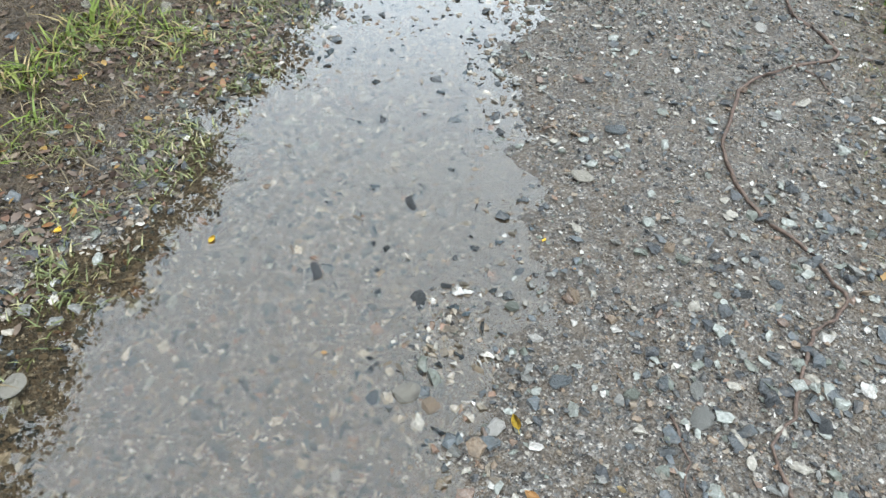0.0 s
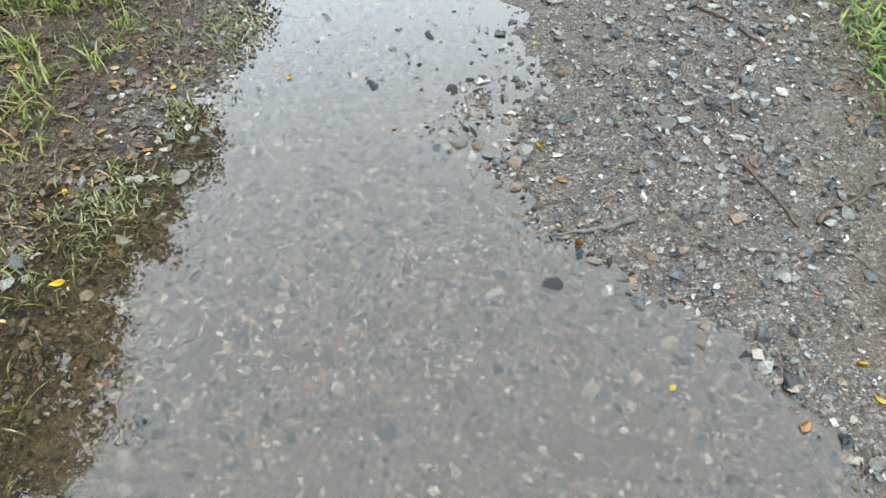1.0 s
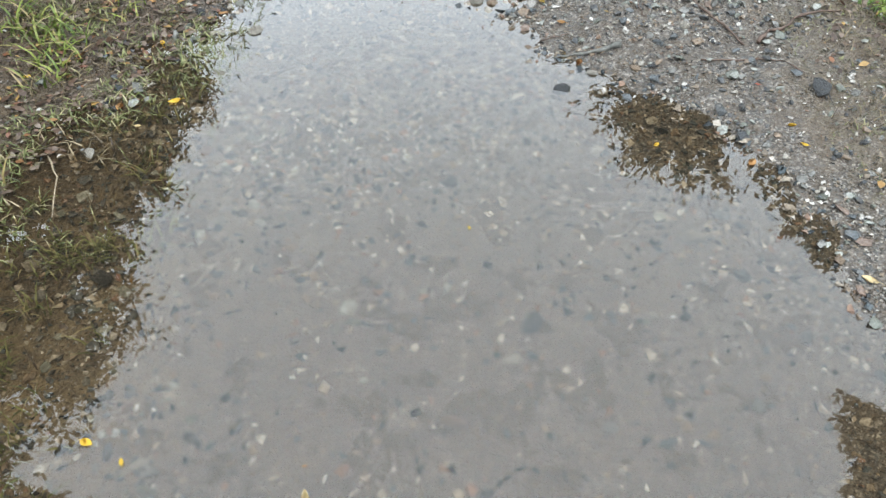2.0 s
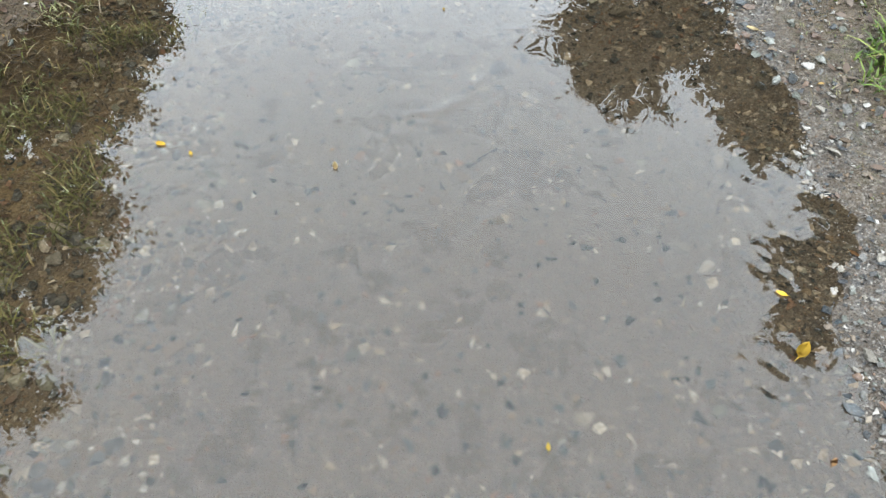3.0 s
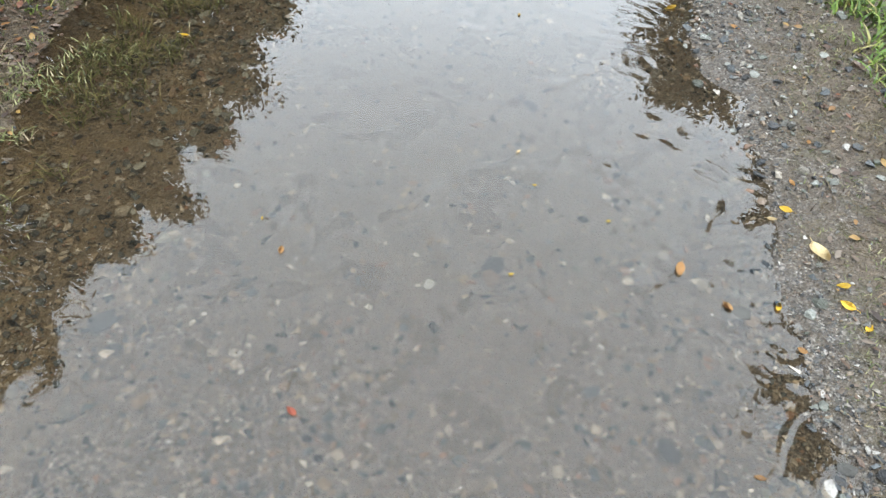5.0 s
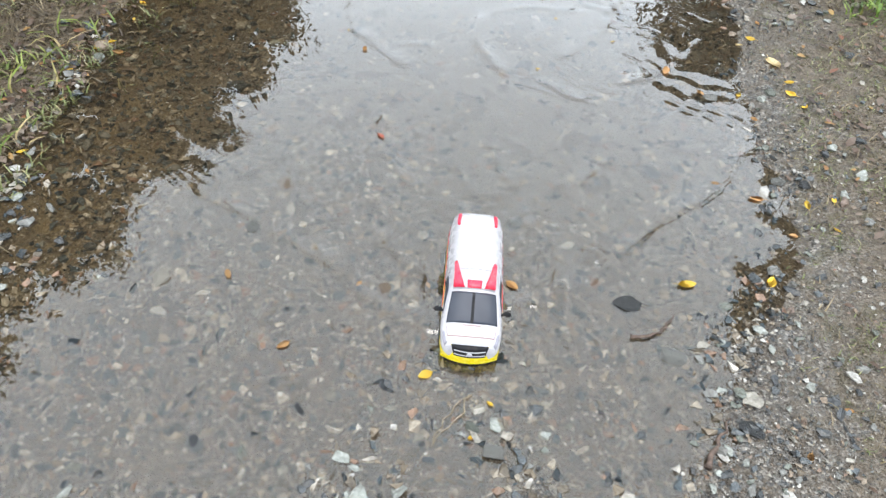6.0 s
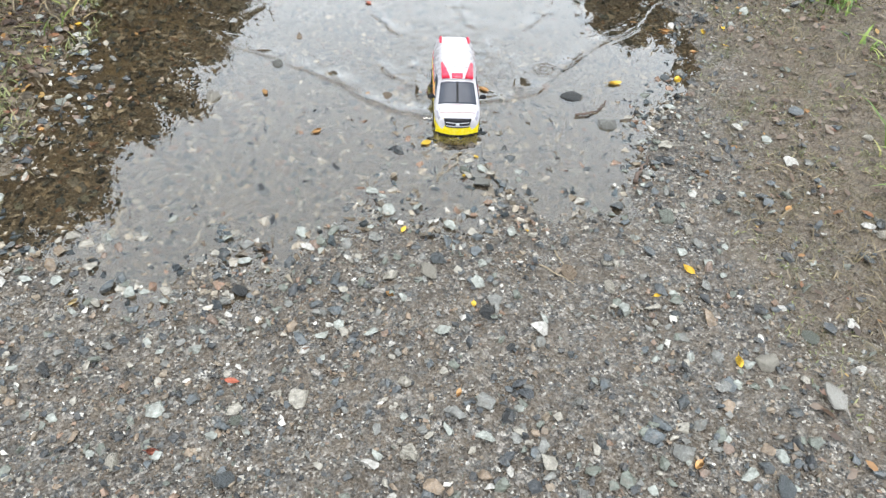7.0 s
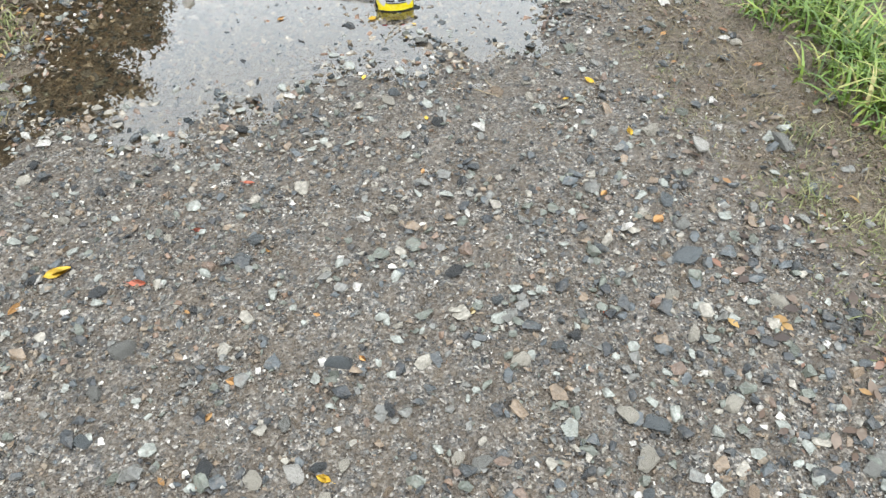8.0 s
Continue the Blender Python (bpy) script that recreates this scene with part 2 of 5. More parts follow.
M_BARK = bark_material("tree_bark", (0.094, 0.078, 0.061), (0.306, 0.259, 0.200), 25)


# ---- helpers of the place ----
rng = np.random.default_rng(7)


def lattice(x, y, seed):
    n = np.sin(x * 127.1 + y * 311.7 + seed * 74.7) * 43758.5453
    return n - np.floor(n)


def smooth_noise(x, y, size, seed):
    """Value noise from -1 to 1 with cells of that size in metres."""
    u, v = np.asarray(x, float) / size, np.asarray(y, float) / size
    i, j = np.floor(u), np.floor(v)
    f, g = u - i, v - j
    f, g = f * f * (3 - 2 * f), g * g * (3 - 2 * g)
    a, b = lattice(i, j, seed), lattice(i + 1, j, seed)
    c, d = lattice(i, j + 1, seed), lattice(i + 1, j + 1, seed)
    return 2 * ((a * (1 - f) + b * f) * (1 - g) + (c * (1 - f) + d * f) * g) - 1


def mesh_object(name, verts, faces, material, parent=None, smooth=False):
    """One mesh object from arrays; faces all have the same number of corners."""
    verts, faces = np.asarray(verts, np.float32), np.asarray(faces, np.int32)
    me = bpy.data.meshes.new(name)
    k = faces.shape[1]
    me.vertices.add(len(verts))
    me.vertices.foreach_set("co", verts.ravel())
    me.loops.add(faces.size)
    me.loops.foreach_set("vertex_index", faces.ravel())
    me.polygons.add(len(faces))
    me.polygons.foreach_set("loop_start", np.arange(0, faces.size, k, dtype=np.int32))
    me.polygons.foreach_set("use_smooth", np.full(len(faces), smooth))
    me.update(calc_edges=True)
    me.validate()
    me.materials.append(material)
    ob = new(name, me)
    ob.parent = parent
    return ob


def part(name, bm, material, parent, label="", smooth=False):
    """Links a bmesh as one mesh object under a thing or a part."""
    me = bpy.data.meshes.new(name)
    bmesh.ops.recalc_face_normals(bm, faces=bm.faces)
    bm.to_mesh(me)
    bm.free()
    for p in me.polygons:
        p.use_smooth = smooth
    me.materials.append(material)
    ob = new(name, me)
    ob.parent = parent
    return tagged(ob, label=label)


# ---- the lie of the land: a rutted track with one long puddle, water level z = 0 ----
LEFT_Y = [-0.9, -0.53, -0.3, 0.0, 0.25, 0.5, 0.7, 0.95, 1.2, 1.5, 2.0, 2.6, 3.07, 3.26, 3.55, 3.8, 4.0, 4.2, 4.35, 4.55, 4.9, 5.3, 6.5, 8.0]
LEFT_X = [-0.90, -0.92, -0.96, -1.02, -1.06, -1.09, -1.10, -1.17, -1.26, -1.34, -1.38, -1.38, -1.32, -1.26, -1.16, -1.06, -1.00, -0.92, -0.85, -0.90, -0.93, -0.84, -0.80, -0.78]
RIGHT_Y = [-0.3, -0.2, -0.08, 0.05, 0.2, 0.4, 0.67, 0.8, 1.0, 1.2, 1.35, 1.54, 1.69, 1.8, 2.0, 2.22, 2.5, 2.85, 3.0, 3.1, 3.33, 3.45, 3.58, 3.7, 3.8, 3.87, 4.0, 4.2, 4.4, 4.7, 5.0, 5.4, 8.0]
RIGHT_X = [0.3, 0.38, 0.46, 0.5, 0.52, 0.55, 0.59, 0.58, 0.55, 0.56, 0.54, 0.5, 0.5, 0.43, 0.42, 0.45, 0.5, 0.57, 0.56, 0.53, 0.47, 0.44, 0.37, 0.24, 0.1, -0.02, -0.1, -0.15, -0.17, -0.2, -0.25, -0.27, -0.24]
SOUTH_X = [-1.1, -0.88, -0.69, -0.55, -0.3, -0.26, -0.22, -0.09, 0.03, 0.19, 0.3, 0.41, 0.5, 0.6]
SOUTH_Y = [-0.6, -0.61, -0.56, -0.58, -0.56, -0.5, -0.42, -0.38, -0.35, -0.33, -0.26, -0.17, -0.06, 0.05]


def inside(x, y):
    """Metres inside the puddle's shore; negative on land."""
    d = np.minimum(x - np.interp(y, LEFT_Y, LEFT_X), np.interp(y, RIGHT_Y, RIGHT_X) - x)
    d = np.minimum(d, (y - np.interp(x, SOUTH_X, SOUTH_Y)) * 0.8)
    d = d + 0.075 * smooth_noise(x, y, 0.42, 4) * np.clip((y - 3.6) / 0.4, 0, 1) * (x > -0.6)
    return d + 0.04 * smooth_noise(x, y, 0.16, 3) + 0.025 * smooth_noise(x, y, 0.06, 5)


def ground_z(x, y):
    x, y = np.asarray(x, float), np.asarray(y, float)
    d = inside(x, y)
    deep = np.interp(y, [-0.6, -0.2, 0.2, 0.5, 1.2, 3.2, 3.8, 4.6, 6.0], [0.008, 0.0105, 0.0125, 0.024, 0.032, 0.030, 0.017, 0.0105, 0.0105])
    wet = -deep * np.clip(d / 0.20, 0, 1) ** 0.8
    dry = 0.016 * (1 - np.exp(np.minimum(d, 0) / np.where(x < -0.7, 0.22, np.where(y > 3.4, 0.26, np.where(y < 0.1, 0.20, 0.10)))))
    z = np.where(d > 0, wet, dry)
    z = z + 0.075 * np.clip((np.interp(y, [0.9, 1.4, 3.1, 3.9], [-1.15, -1.40, -1.40, -1.15]) - x) / 0.5, 0, 1) ** 1.3 + 0.05 * np.clip((x - 0.75) / 0.5, 0, 1) ** 1.3
    near = np.exp(-np.maximum(np.abs(x) - 2, 0))
    z = z + (0.0045 * smooth_noise(x, y, 0.13, 14) - 0.0012) * np.exp(-(d / 0.16) ** 2) * ((y > 3.3) | (y < 0.4))
    z = z + 0.0035 * smooth_noise(x, y, 0.075, 11) + 0.0020 * smooth_noise(x, y, 0.03, 12) + 0.0035 * smooth_noise(x, y, 0.4, 13) * near
    return z


def grid(xs, ys, height):
    gx, gy = np.meshgrid(xs, ys)
    verts = np.stack([gx, gy, height(gx, gy)], -1).reshape(-1, 3)
    w = len(xs)
    a = (np.arange(len(ys) - 1)[:, None] * w + np.arange(w - 1)).ravel()
    return verts, np.stack([a, a + 1, a + 1 + w, a + w], 1)


far = np.array([0.1, 0.3, 0.7, 1.5, 3, 6, 12, 25, 60, 150, 400])
xs = np.concatenate([-1.8 - far[::-1], np.arange(-1.8, 1.6, 0.0165), 1.6 + far])
ys = np.concatenate([-1.9 - far[::-1], np.arange(-1.9, 6.4, 0.018), 6.4 + far])
ground = mesh_object("ground", *grid(xs, ys, ground_z), M_GROUND, smooth=True)
tagged(ground, "wet gravel farm track with muddy grit and shallow hollows", "ground", kind="structure")

# ---- the water, with the wake of the toy running ahead to (0, 0) ----
HEADING = math.atan2(-0.990, 0.14)
CAR_X, CAR_Y = -0.022, 0.129


def crest(x, y, line, height, front=0.0068, back=0.032):
    """A bow wave along a line of points: steep towards the near side, trailing off behind, with fine ripples running before it."""
    best, signed, along = np.full(x.shape, 1e9), np.zeros(x.shape), np.zeros(x.shape)
    n = len(line) - 1
    for i, ((ax, ay), (bx, by)) in enumerate(zip(line, line[1:])):
        dx, dy = bx - ax, by - ay
        t = np.clip(((x - ax) * dx + (y - ay) * dy) / (dx * dx + dy * dy), 0, 1)
        ox, oy = x - ax - t * dx, y - ay - t * dy
        d = np.hypot(ox, oy)
        nx, ny = (dy, -dx) if dx > 0 else (-dy, dx)
        nearer = d < best
        best = np.where(nearer, d, best)
        signed = np.where(nearer, np.where(ox * nx + oy * ny > 0, d, -d), signed)
        along = np.where(nearer, (i + t) / n, along)
    ahead = np.maximum(signed, 0)
    form = np.where(signed > 0, np.exp(-(signed / front) ** 2), np.exp(-(signed / back) ** 2))
    fine = 0.16 * np.sin(ahead * 480) * np.exp(-ahead / 0.016) * np.exp(-(best / 0.06) ** 2)
    uneven = 0.65 + 0.55 * smooth_noise(x, y, 0.07, 38)
    return 1.5 * height * (1 - 0.45 * along) * np.clip(uneven, 0.1, 1.2) * (form + fine)


WAKE = (([(0.048, 0.127), (0.116, 0.147), (0.178, 0.182), (0.25, 0.302), (0.343, 0.436), (0.461, 0.587), (0.611, 0.818)], 0.0042),
        ([(-0.071, 0.036), (-0.148, 0.044), (-0.238, 0.097), (-0.303, 0.14), (-0.382, 0.225)], 0.0046),
        ([(-0.303, 0.14), (-0.428, 0.192), (-0.526, 0.232), (-0.611, 0.268), (-0.709, 0.326)], 0.0034),
        ([(0.052, 0.283), (0.045, 0.33), (0.030, 0.413)], 0.0066), ([(0.130, 0.209), (0.128, 0.271), (0.110, 0.319)], 0.0058),
        ([(-0.108, 0.13), (-0.12, 0.20), (-0.144, 0.276)], 0.0052), ([(-0.181, 0.192), (-0.216, 0.225)], 0.0044),
        ([(0.130, 0.836), (0.085, 0.850), (0.044, 0.875)], 0.0028), ([(-0.02, 0.50), (-0.06, 0.58), (-0.05, 0.70)], 0.0030),
        ([(0.16, 0.52), (0.20, 0.60), (0.19, 0.70)], 0.0030), ([(-0.22, 0.42), (-0.30, 0.50), (-0.33, 0.62)], 0.0030),
        ([(-0.10, 0.92), (-0.18, 1.02), (-0.20, 1.16)], 0.0030), ([(0.10, 1.05), (0.17, 1.20), (0.15, 1.36)], 0.0030),
        ([(0.24, 0.95), (0.36, 1.06), (0.44, 1.24)], 0.0026), ([(-0.36, 0.86), (-0.50, 0.98), (-0.58, 1.16)], 0.0026))


def water_z(x, y):
    wx = x + 0.012 * smooth_noise(x, y, 0.09, 31) + 0.004 * smooth_noise(x, y, 0.03, 51)
    wy = y + 0.012 * smooth_noise(x, y, 0.09, 32) + 0.004 * smooth_noise(x, y, 0.03, 52)
    z = np.zeros_like(x)
    if y.min() < 1.6:
        for line, high in WAKE:
            z = z + crest(wx, wy, line, high)
    # churned water close behind the toy, and rings round a stone that breaks the surface
    churn = np.exp(-((x + 0.04) / 0.13) ** 2 - ((y - 0.25) / 0.20) ** 2)
    z = z + churn * (0.0026 * smooth_noise(x, y, 0.036, 53) + 0.0014 * smooth_noise(x, y, 0.017, 54))
    for cx, cy, r0, h in ((0.206, 0.303, 0.018, 0.0022), (-0.033, 0.927, 0.012, 0.0007), (0.36, 1.42, 0.02, 0.0006), (0.12, 1.30, 0.014, 0.0006)):
        r = np.hypot(x - cx, y - cy)
        z = z + h * np.cos((r - r0) * 400) * np.exp(-((r - r0) / 0.014) ** 2)
    # older crests that spread behind the toy and fade into the stirred lane
    sx = x + 0.05 * smooth_noise(x, y, 0.15, 33) + 0.018 * smooth_noise(x, y, 0.05, 36)
    sy = y + 0.05 * smooth_noise(x, y, 0.15, 34) + 0.018 * smooth_noise(x, y, 0.05, 37)
    for k, y0 in enumerate((1.45, 1.9, 2.35, 2.75)):
        mid = -0.21 - 0.05 * k + 0.03 * math.sin(3 * k + 9)
        for side in (-1, 1):
            reach = 0.30 + 0.05 * math.sin(2.3 * k + side)
            line = [(mid + side * 0.07, y0), (mid + side * (0.07 + reach) / 2, y0 + 0.10), (mid + side * reach, y0 + 0.30 + 0.06 * side)]
            z = z + np.clip(0.35 + 1.3 * smooth_noise(x, y, 0.13, 38 + k), 0, 1) * crest(sx, sy, line, 0.0024)
    lane = np.exp(-((x + 0.10 - 0.10 * (2.2 - y)) / 0.42) ** 2)
    stirred = np.interp(y, [0.25, 0.5, 1.0, 1.6, 2.2, 2.9, 3.5, 4.0], [0, 0.7, 0.55, 0.25, 0.45, 0.7, 0.35, 0.0]) * (0.12 + 0.5 * lane)
    chop = smooth_noise(x, y * 0.75, 0.085, 41) * 0.0016 + smooth_noise(x, y * 0.7, 0.04, 42) * 0.0006 + smooth_noise(x, y, 0.2, 43) * 0.0016
    bend_x, bend_y = x + 0.10 * smooth_noise(x, y, 0.30, 47), y + 0.10 * smooth_noise(x, y, 0.30, 48)
    lines = np.clip(1 - 7 * np.abs(smooth_noise(bend_x, bend_y * 0.7, 0.26, 49)), 0, 1) ** 2 * np.clip(1.6 * smooth_noise(x, y, 0.16, 50) + 0.3, 0, 1)
    calm = smooth_noise(x, y, 0.35, 46) * 0.0004
    lined = np.interp(y, [0.2, 0.45, 1.4, 2.0, 2.5, 3.2, 3.6], [0, 0.7, 0.6, 0.25, 0.8, 0.9, 0.0]) * np.clip(1.25 * np.exp(-((x + 0.08) / 0.42) ** 4), 0, 1)
    # waves thrown back by the two shores: they break up the mirrored trees
    phase = 2 * math.pi * (0.30 * bend_x + 0.95 * bend_y) / 0.062 + 3.2 * smooth_noise(x, y * 1.4, 0.13, 55) + 1.6 * smooth_noise(x, y, 0.05, 58)
    shore = np.clip((x - 0.02) / 0.2, 0, 1) * np.interp(y, [0.75, 1.0, 1.3, 1.6, 1.9, 2.3, 2.7], [0, 0.7, 0.8, 0.3, 0.35, 0.6, 0.0])
    other = np.clip((-0.42 - x) / 0.15, 0, 1) * np.interp(y, [0.3, 0.5, 0.8, 1.1, 1.5], [0, 0.6, 0.7, 0.8, 0.0])
    cross = 0.6 * np.sin(phase) + 0.5 * np.sin(0.83 * phase + 95 * (0.8 * bend_x - 0.25 * bend_y)) + 0.35 * smooth_noise(x, y * 1.8, 0.045, 59)
    swash = cross * (0.0011 * shore * np.clip(0.30 + 1.3 * smooth_noise(x, y, 0.15, 56), 0, 1) + 0.0006 * other * np.clip(0.2 + 1.2 * smooth_noise(x, y, 0.16, 57), 0, 1))
    return z + stirred * chop + calm + swash + 0.0015 * lined * lines


# three bands of one sheet, finest round the wake
bands, at = [], 0
for step, band in ((0.016, np.arange(-0.86, -0.0999, 0.0152)), (0.004, np.arange(-0.10, 0.9101, 0.0035343)), (0.008, np.arange(0.91, 3.3001, 0.008)), (0.016, np.arange(3.30, 6.6, 0.0152))):
    band = np.linspace(band[0], {0.004: 0.91, 0.008: 3.30}.get(step, -0.10 if band[0] < 0 else 6.6), len(band))
    verts, faces = grid(np.arange(-1.504, 0.8001, step), band, water_z)
    shallow = (ground_z(verts[:, 0], verts[:, 1]) < 0.009)[faces].any(1)
    used = np.unique(faces[shallow])
    remap = np.zeros(len(verts), int)
    remap[used] = np.arange(len(used)) + at
    at += len(used)
    bands.append((verts[used], remap[faces[shallow]]))
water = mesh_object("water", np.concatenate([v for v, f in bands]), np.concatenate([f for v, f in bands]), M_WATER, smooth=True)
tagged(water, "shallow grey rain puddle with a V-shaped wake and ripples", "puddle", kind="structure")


# ---- trees beside the track: they show mirrored in the puddle ----
def tube(bm, points, radii, sides=6):
    rings = []
    for i, (p, r) in enumerate(zip(points, radii)):
        p = Vector(p)
        ahead = (Vector(points[min(i + 1, len(points) - 1)]) - Vector(points[max(i - 1, 0)])).normalized()
        a = ahead.orthogonal().normalized()
        b = ahead.cross(a)
        rings.append([bm.verts.new(p + r * (math.cos(k * math.tau / sides) * a + math.sin(k * math.tau / sides) * b)) for k in range(sides)])
    for r0, r1 in zip(rings, rings[1:]):
        for k in range(sides):
            bm.faces.new((r0[k], r0[(k + 1) % sides], r1[(k + 1) % sides], r1[k]))
    bm.faces.new(rings[0][::-1])
    bm.faces.new(rings[-1])


def leaf_cloud(name, centres, size, parent):
    """Folded leaves, each of four corners, turned every way."""
    n = len(centres)
    turn = rng.normal(size=(n, 3, 3))
    u = turn[:, 0] / np.linalg.norm(turn[:, 0], axis=1, keepdims=True)
    v = np.cross(u, turn[:, 1])
    v /= np.linalg.norm(v, axis=1, keepdims=True)
    w = np.cross(u, v)
    s = np.reshape(size, (-1, 1)) * rng.uniform(0.6, 1.25, (n, 1))
    verts = np.stack([centres - u * s * 0.5, centres + v * s * 0.24 + w * s * 0.06 - u * s * 0.05, centres + u * s * 0.5, centres - v * s * 0.24 + w * s * 0.06 - u * s * 0.05], 1).reshape(-1, 3)
    a = np.arange(n) * 4
    tris = np.concatenate([np.stack([a, a + 1, a + 2], 1), np.stack([a, a + 2, a + 3], 1)])
    return mesh_object(name, verts, tris, M_CROWN, parent)


def tree(x, y, height, spread, leaves, leaf, label, category, low=0.25):
    thing = tagged(new(category, None), label, category, {"shrub": "shrubs of the hedge", "tree": "trees beyond the verge", "sapling": "saplings by the verge"}[category])
    thing.location = (x, y, float(ground_z(x, y)) - 0.02)
    bm = bmesh.new()
    lean = rng.uniform(-0.1, 0.1, 2) * spread
    stem = [(lean[0] * t * t, lean[1] * t * t, height * 0.86 * t) for t in (0, 0.25, 0.5, 0.75, 1)]
    r0 = 0.012 * height + 0.01
    tube(bm, stem, [r0 * f for f in (1.25, 0.95, 0.75, 0.45, 0.12)], 8)
    part("trunk", bm, M_BARK, thing)
    tips = []
    for k in range(int(24 + height * 6)):
        t = low + (0.95 - low) * rng.uniform(0.05, 1)
        base = np.array([lean[0] * t * t, lean[1] * t * t, height * 0.86 * t])
        ang = k * 2.4 + rng.uniform(-0.3, 0.3)
        reach = spread * (0.35 + 0.75 * math.sin(math.pi * min(1, (t - low) / (1 - low) * 0.8 + 0.2))) * rng.uniform(0.7, 1.05)
        tip = base + np.array([math.cos(ang) * reach, math.sin(ang) * reach, reach * rng.uniform(0.2, 0.75)])
        mid = (base + tip) / 2 + np.array([0, 0, 0.08 * reach])
        bm = bmesh.new()
        tube(bm, [base, mid, tip], [r0 * 0.35 * (1.1 - t), r0 * 0.2 * (1.1 - t), 0.002], 5)
        part("limb", bm, M_BARK, thing)
        tips.append((base, mid, tip))
    pts, sizes = [], []
    for base, mid, tip in tips:
        n = leaves // len(tips)
        f = rng.uniform(0.25, 1.08, (n, 1))
        line = (1 - f) ** 2 * base + 2 * f * (1 - f) * mid + f * f * tip
        pts.append(line + rng.normal(size=(n, 3)) * spread * np.array([0.078, 0.078, 0.068]))
        sizes.append(leaf * np.where(f < 0.8, 1.7, 0.95))
    leaf_cloud("crown", np.concatenate(pts), np.concatenate(sizes), thing)
    return thing


for k in range(14):
    tree(-2.78 + rng.uniform(-0.08, 0.08), 0.3 + 0.80 * k, (2.62, 2.66, 2.76, 2.94, 3.12, 3.10, 3.08, 3.02, 2.75, 2.45, 2.1)[min(k, 10)] + rng.uniform(-0.10, 0.10), 0.72, 13500, 0.050, "dense brownish-green hedge shrub beside the grassy verge", "shrub", low=0.06)
for x, y, h, s, n in ((2.80, 6.6, 3.85, 0.75, 9000), (2.12, 8.7, 5.2, 1.05, 13000), (2.7, 10.6, 5.8, 1.4, 7000)):
    tree(x, y, h, s, n, 0.085, "leafy young tree standing beyond the track's verge", "tree", low=0.4)
for x, y, h, s, n in ((1.70, 3.60, 2.50, 0.32, 4200), (1.56, 2.12, 2.6, 0.32, 3000)):
    tree(x, y, h, s, n, 0.052, "slender leafy sapling at the edge of the verge", "sapling", low=0.5)

# woods all round, far beyond the verges
clumps = []
for k in range(170):
    a, r = k / 170 * math.tau + rng.uniform(-0.03, 0.03), rng.uniform(26, 34)
    top, wide = rng.uniform(8.0, 12.0), rng.uniform(1.3, 2.3)
    n = 190
    p = rng.normal(size=(n, 3))
    p /= np.linalg.norm(p, axis=1, keepdims=True)
    p = p * rng.uniform(0.5, 1.0, (n, 1)) * (wide, wide, top * 0.52)
    clumps.append(p + (math.sin(a) * r, math.cos(a) * r, top * 0.5))
woods = leaf_cloud("far_woods", np.concatenate(clumps), 0.9, None)
tagged(woods, "distant dark green and brown mixed woodland all round", "woods", kind="stuff")


# ---- the toy ambulance ----
M_WHITE = plastic("white_plastic", (0.45, 0.435, 0.452))
M_YELLOW = plastic("yellow_plastic", (0.80, 0.64, 0.012))
M_BLACK = plastic("black_plastic", (0.015, 0.015, 0.017), 0.5, 0.05)
M_BLACK.node_tree.nodes["Principled BSDF"].inputs["Specular IOR Level"].default_value = 0.2
glassy = Nodes("smoked_window", 0.25, 0.18)
glassy.color(glassy.ramp(glassy.noise(12, 2), [(0.3, (0.044, 0.050, 0.064)), (0.7, (0.066, 0.072, 0.088))]))
M_GLASSY = glassy.mat
M_RED = plastic("red_lamp_plastic", (0.70, 0.020, 0.060), 0.25)
M_LAMP = plastic("clear_lamp_plastic", (0.27, 0.26, 0.30), 0.2)
M_CHROME = plastic("chrome_plastic", (0.55, 0.55, 0.57), 0.35, 0.1, 0.3)
M_RUBBER = plastic("toy_rubber", (0.025, 0.025, 0.026), 0.6, 0.5)
M_SEAM = plastic("panel_gap", (0.26, 0.17, 0.17), 0.5)
M_STRIPE = plastic("red_print", (0.70, 0.06, 0.08), 0.3)

TOP_X = [-0.142, -0.140, -0.134, -0.122, -0.06, 0.0, 0.030, 0.045, 0.0555, 0.1035, 0.1095, 0.122, 0.131, 0.137, 0.1405, 0.142]
TOP_Z = [0.066, 0.092, 0.104, 0.110, 0.113, 0.113, 0.111, 0.107, 0.101, 0.0725, 0.0695, 0.0650, 0.0600, 0.0535, 0.045, 0.034]
WIDE_X = [-0.142, -0.140, -0.134, -0.11, -0.05, 0.09, 0.115, 0.130, 0.1375, 0.1405, 0.142]
WIDE_Y = [0.040, 0.0455, 0.0500, 0.0530, 0.0535, 0.0535, 0.0528, 0.0505, 0.0465, 0.042, 0.034]


def shell(x, v):
    """A point of the toy's outer skin: x along it (nose at +), v round it from the sill (0) over the roof (0.5) to the other sill (1)."""
    top, wide = np.interp(x, TOP_X, TOP_Z), np.interp(x, WIDE_X, WIDE_Y)
    low = np.interp(x, [-0.142, -0.13, 0.128, 0.142], [0.022, 0.014, 0.014, 0.019])
    a = math.pi * (1.12 - 1.24 * v)
    c, s = math.cos(a), math.sin(a)
    mid, half = (top + low) / 2, (top - low) / 2
    n = 2 / 5.0
    y = wide * math.copysign(abs(c) ** n, c)
    z = mid + half * math.copysign(abs(s) ** n, s)
    z = max(z, low)
    pinch = 1 - 0.21 * max(0.0, (z - 0.058) / 0.055) ** 1.2
    return Vector((x, y * pinch, z))


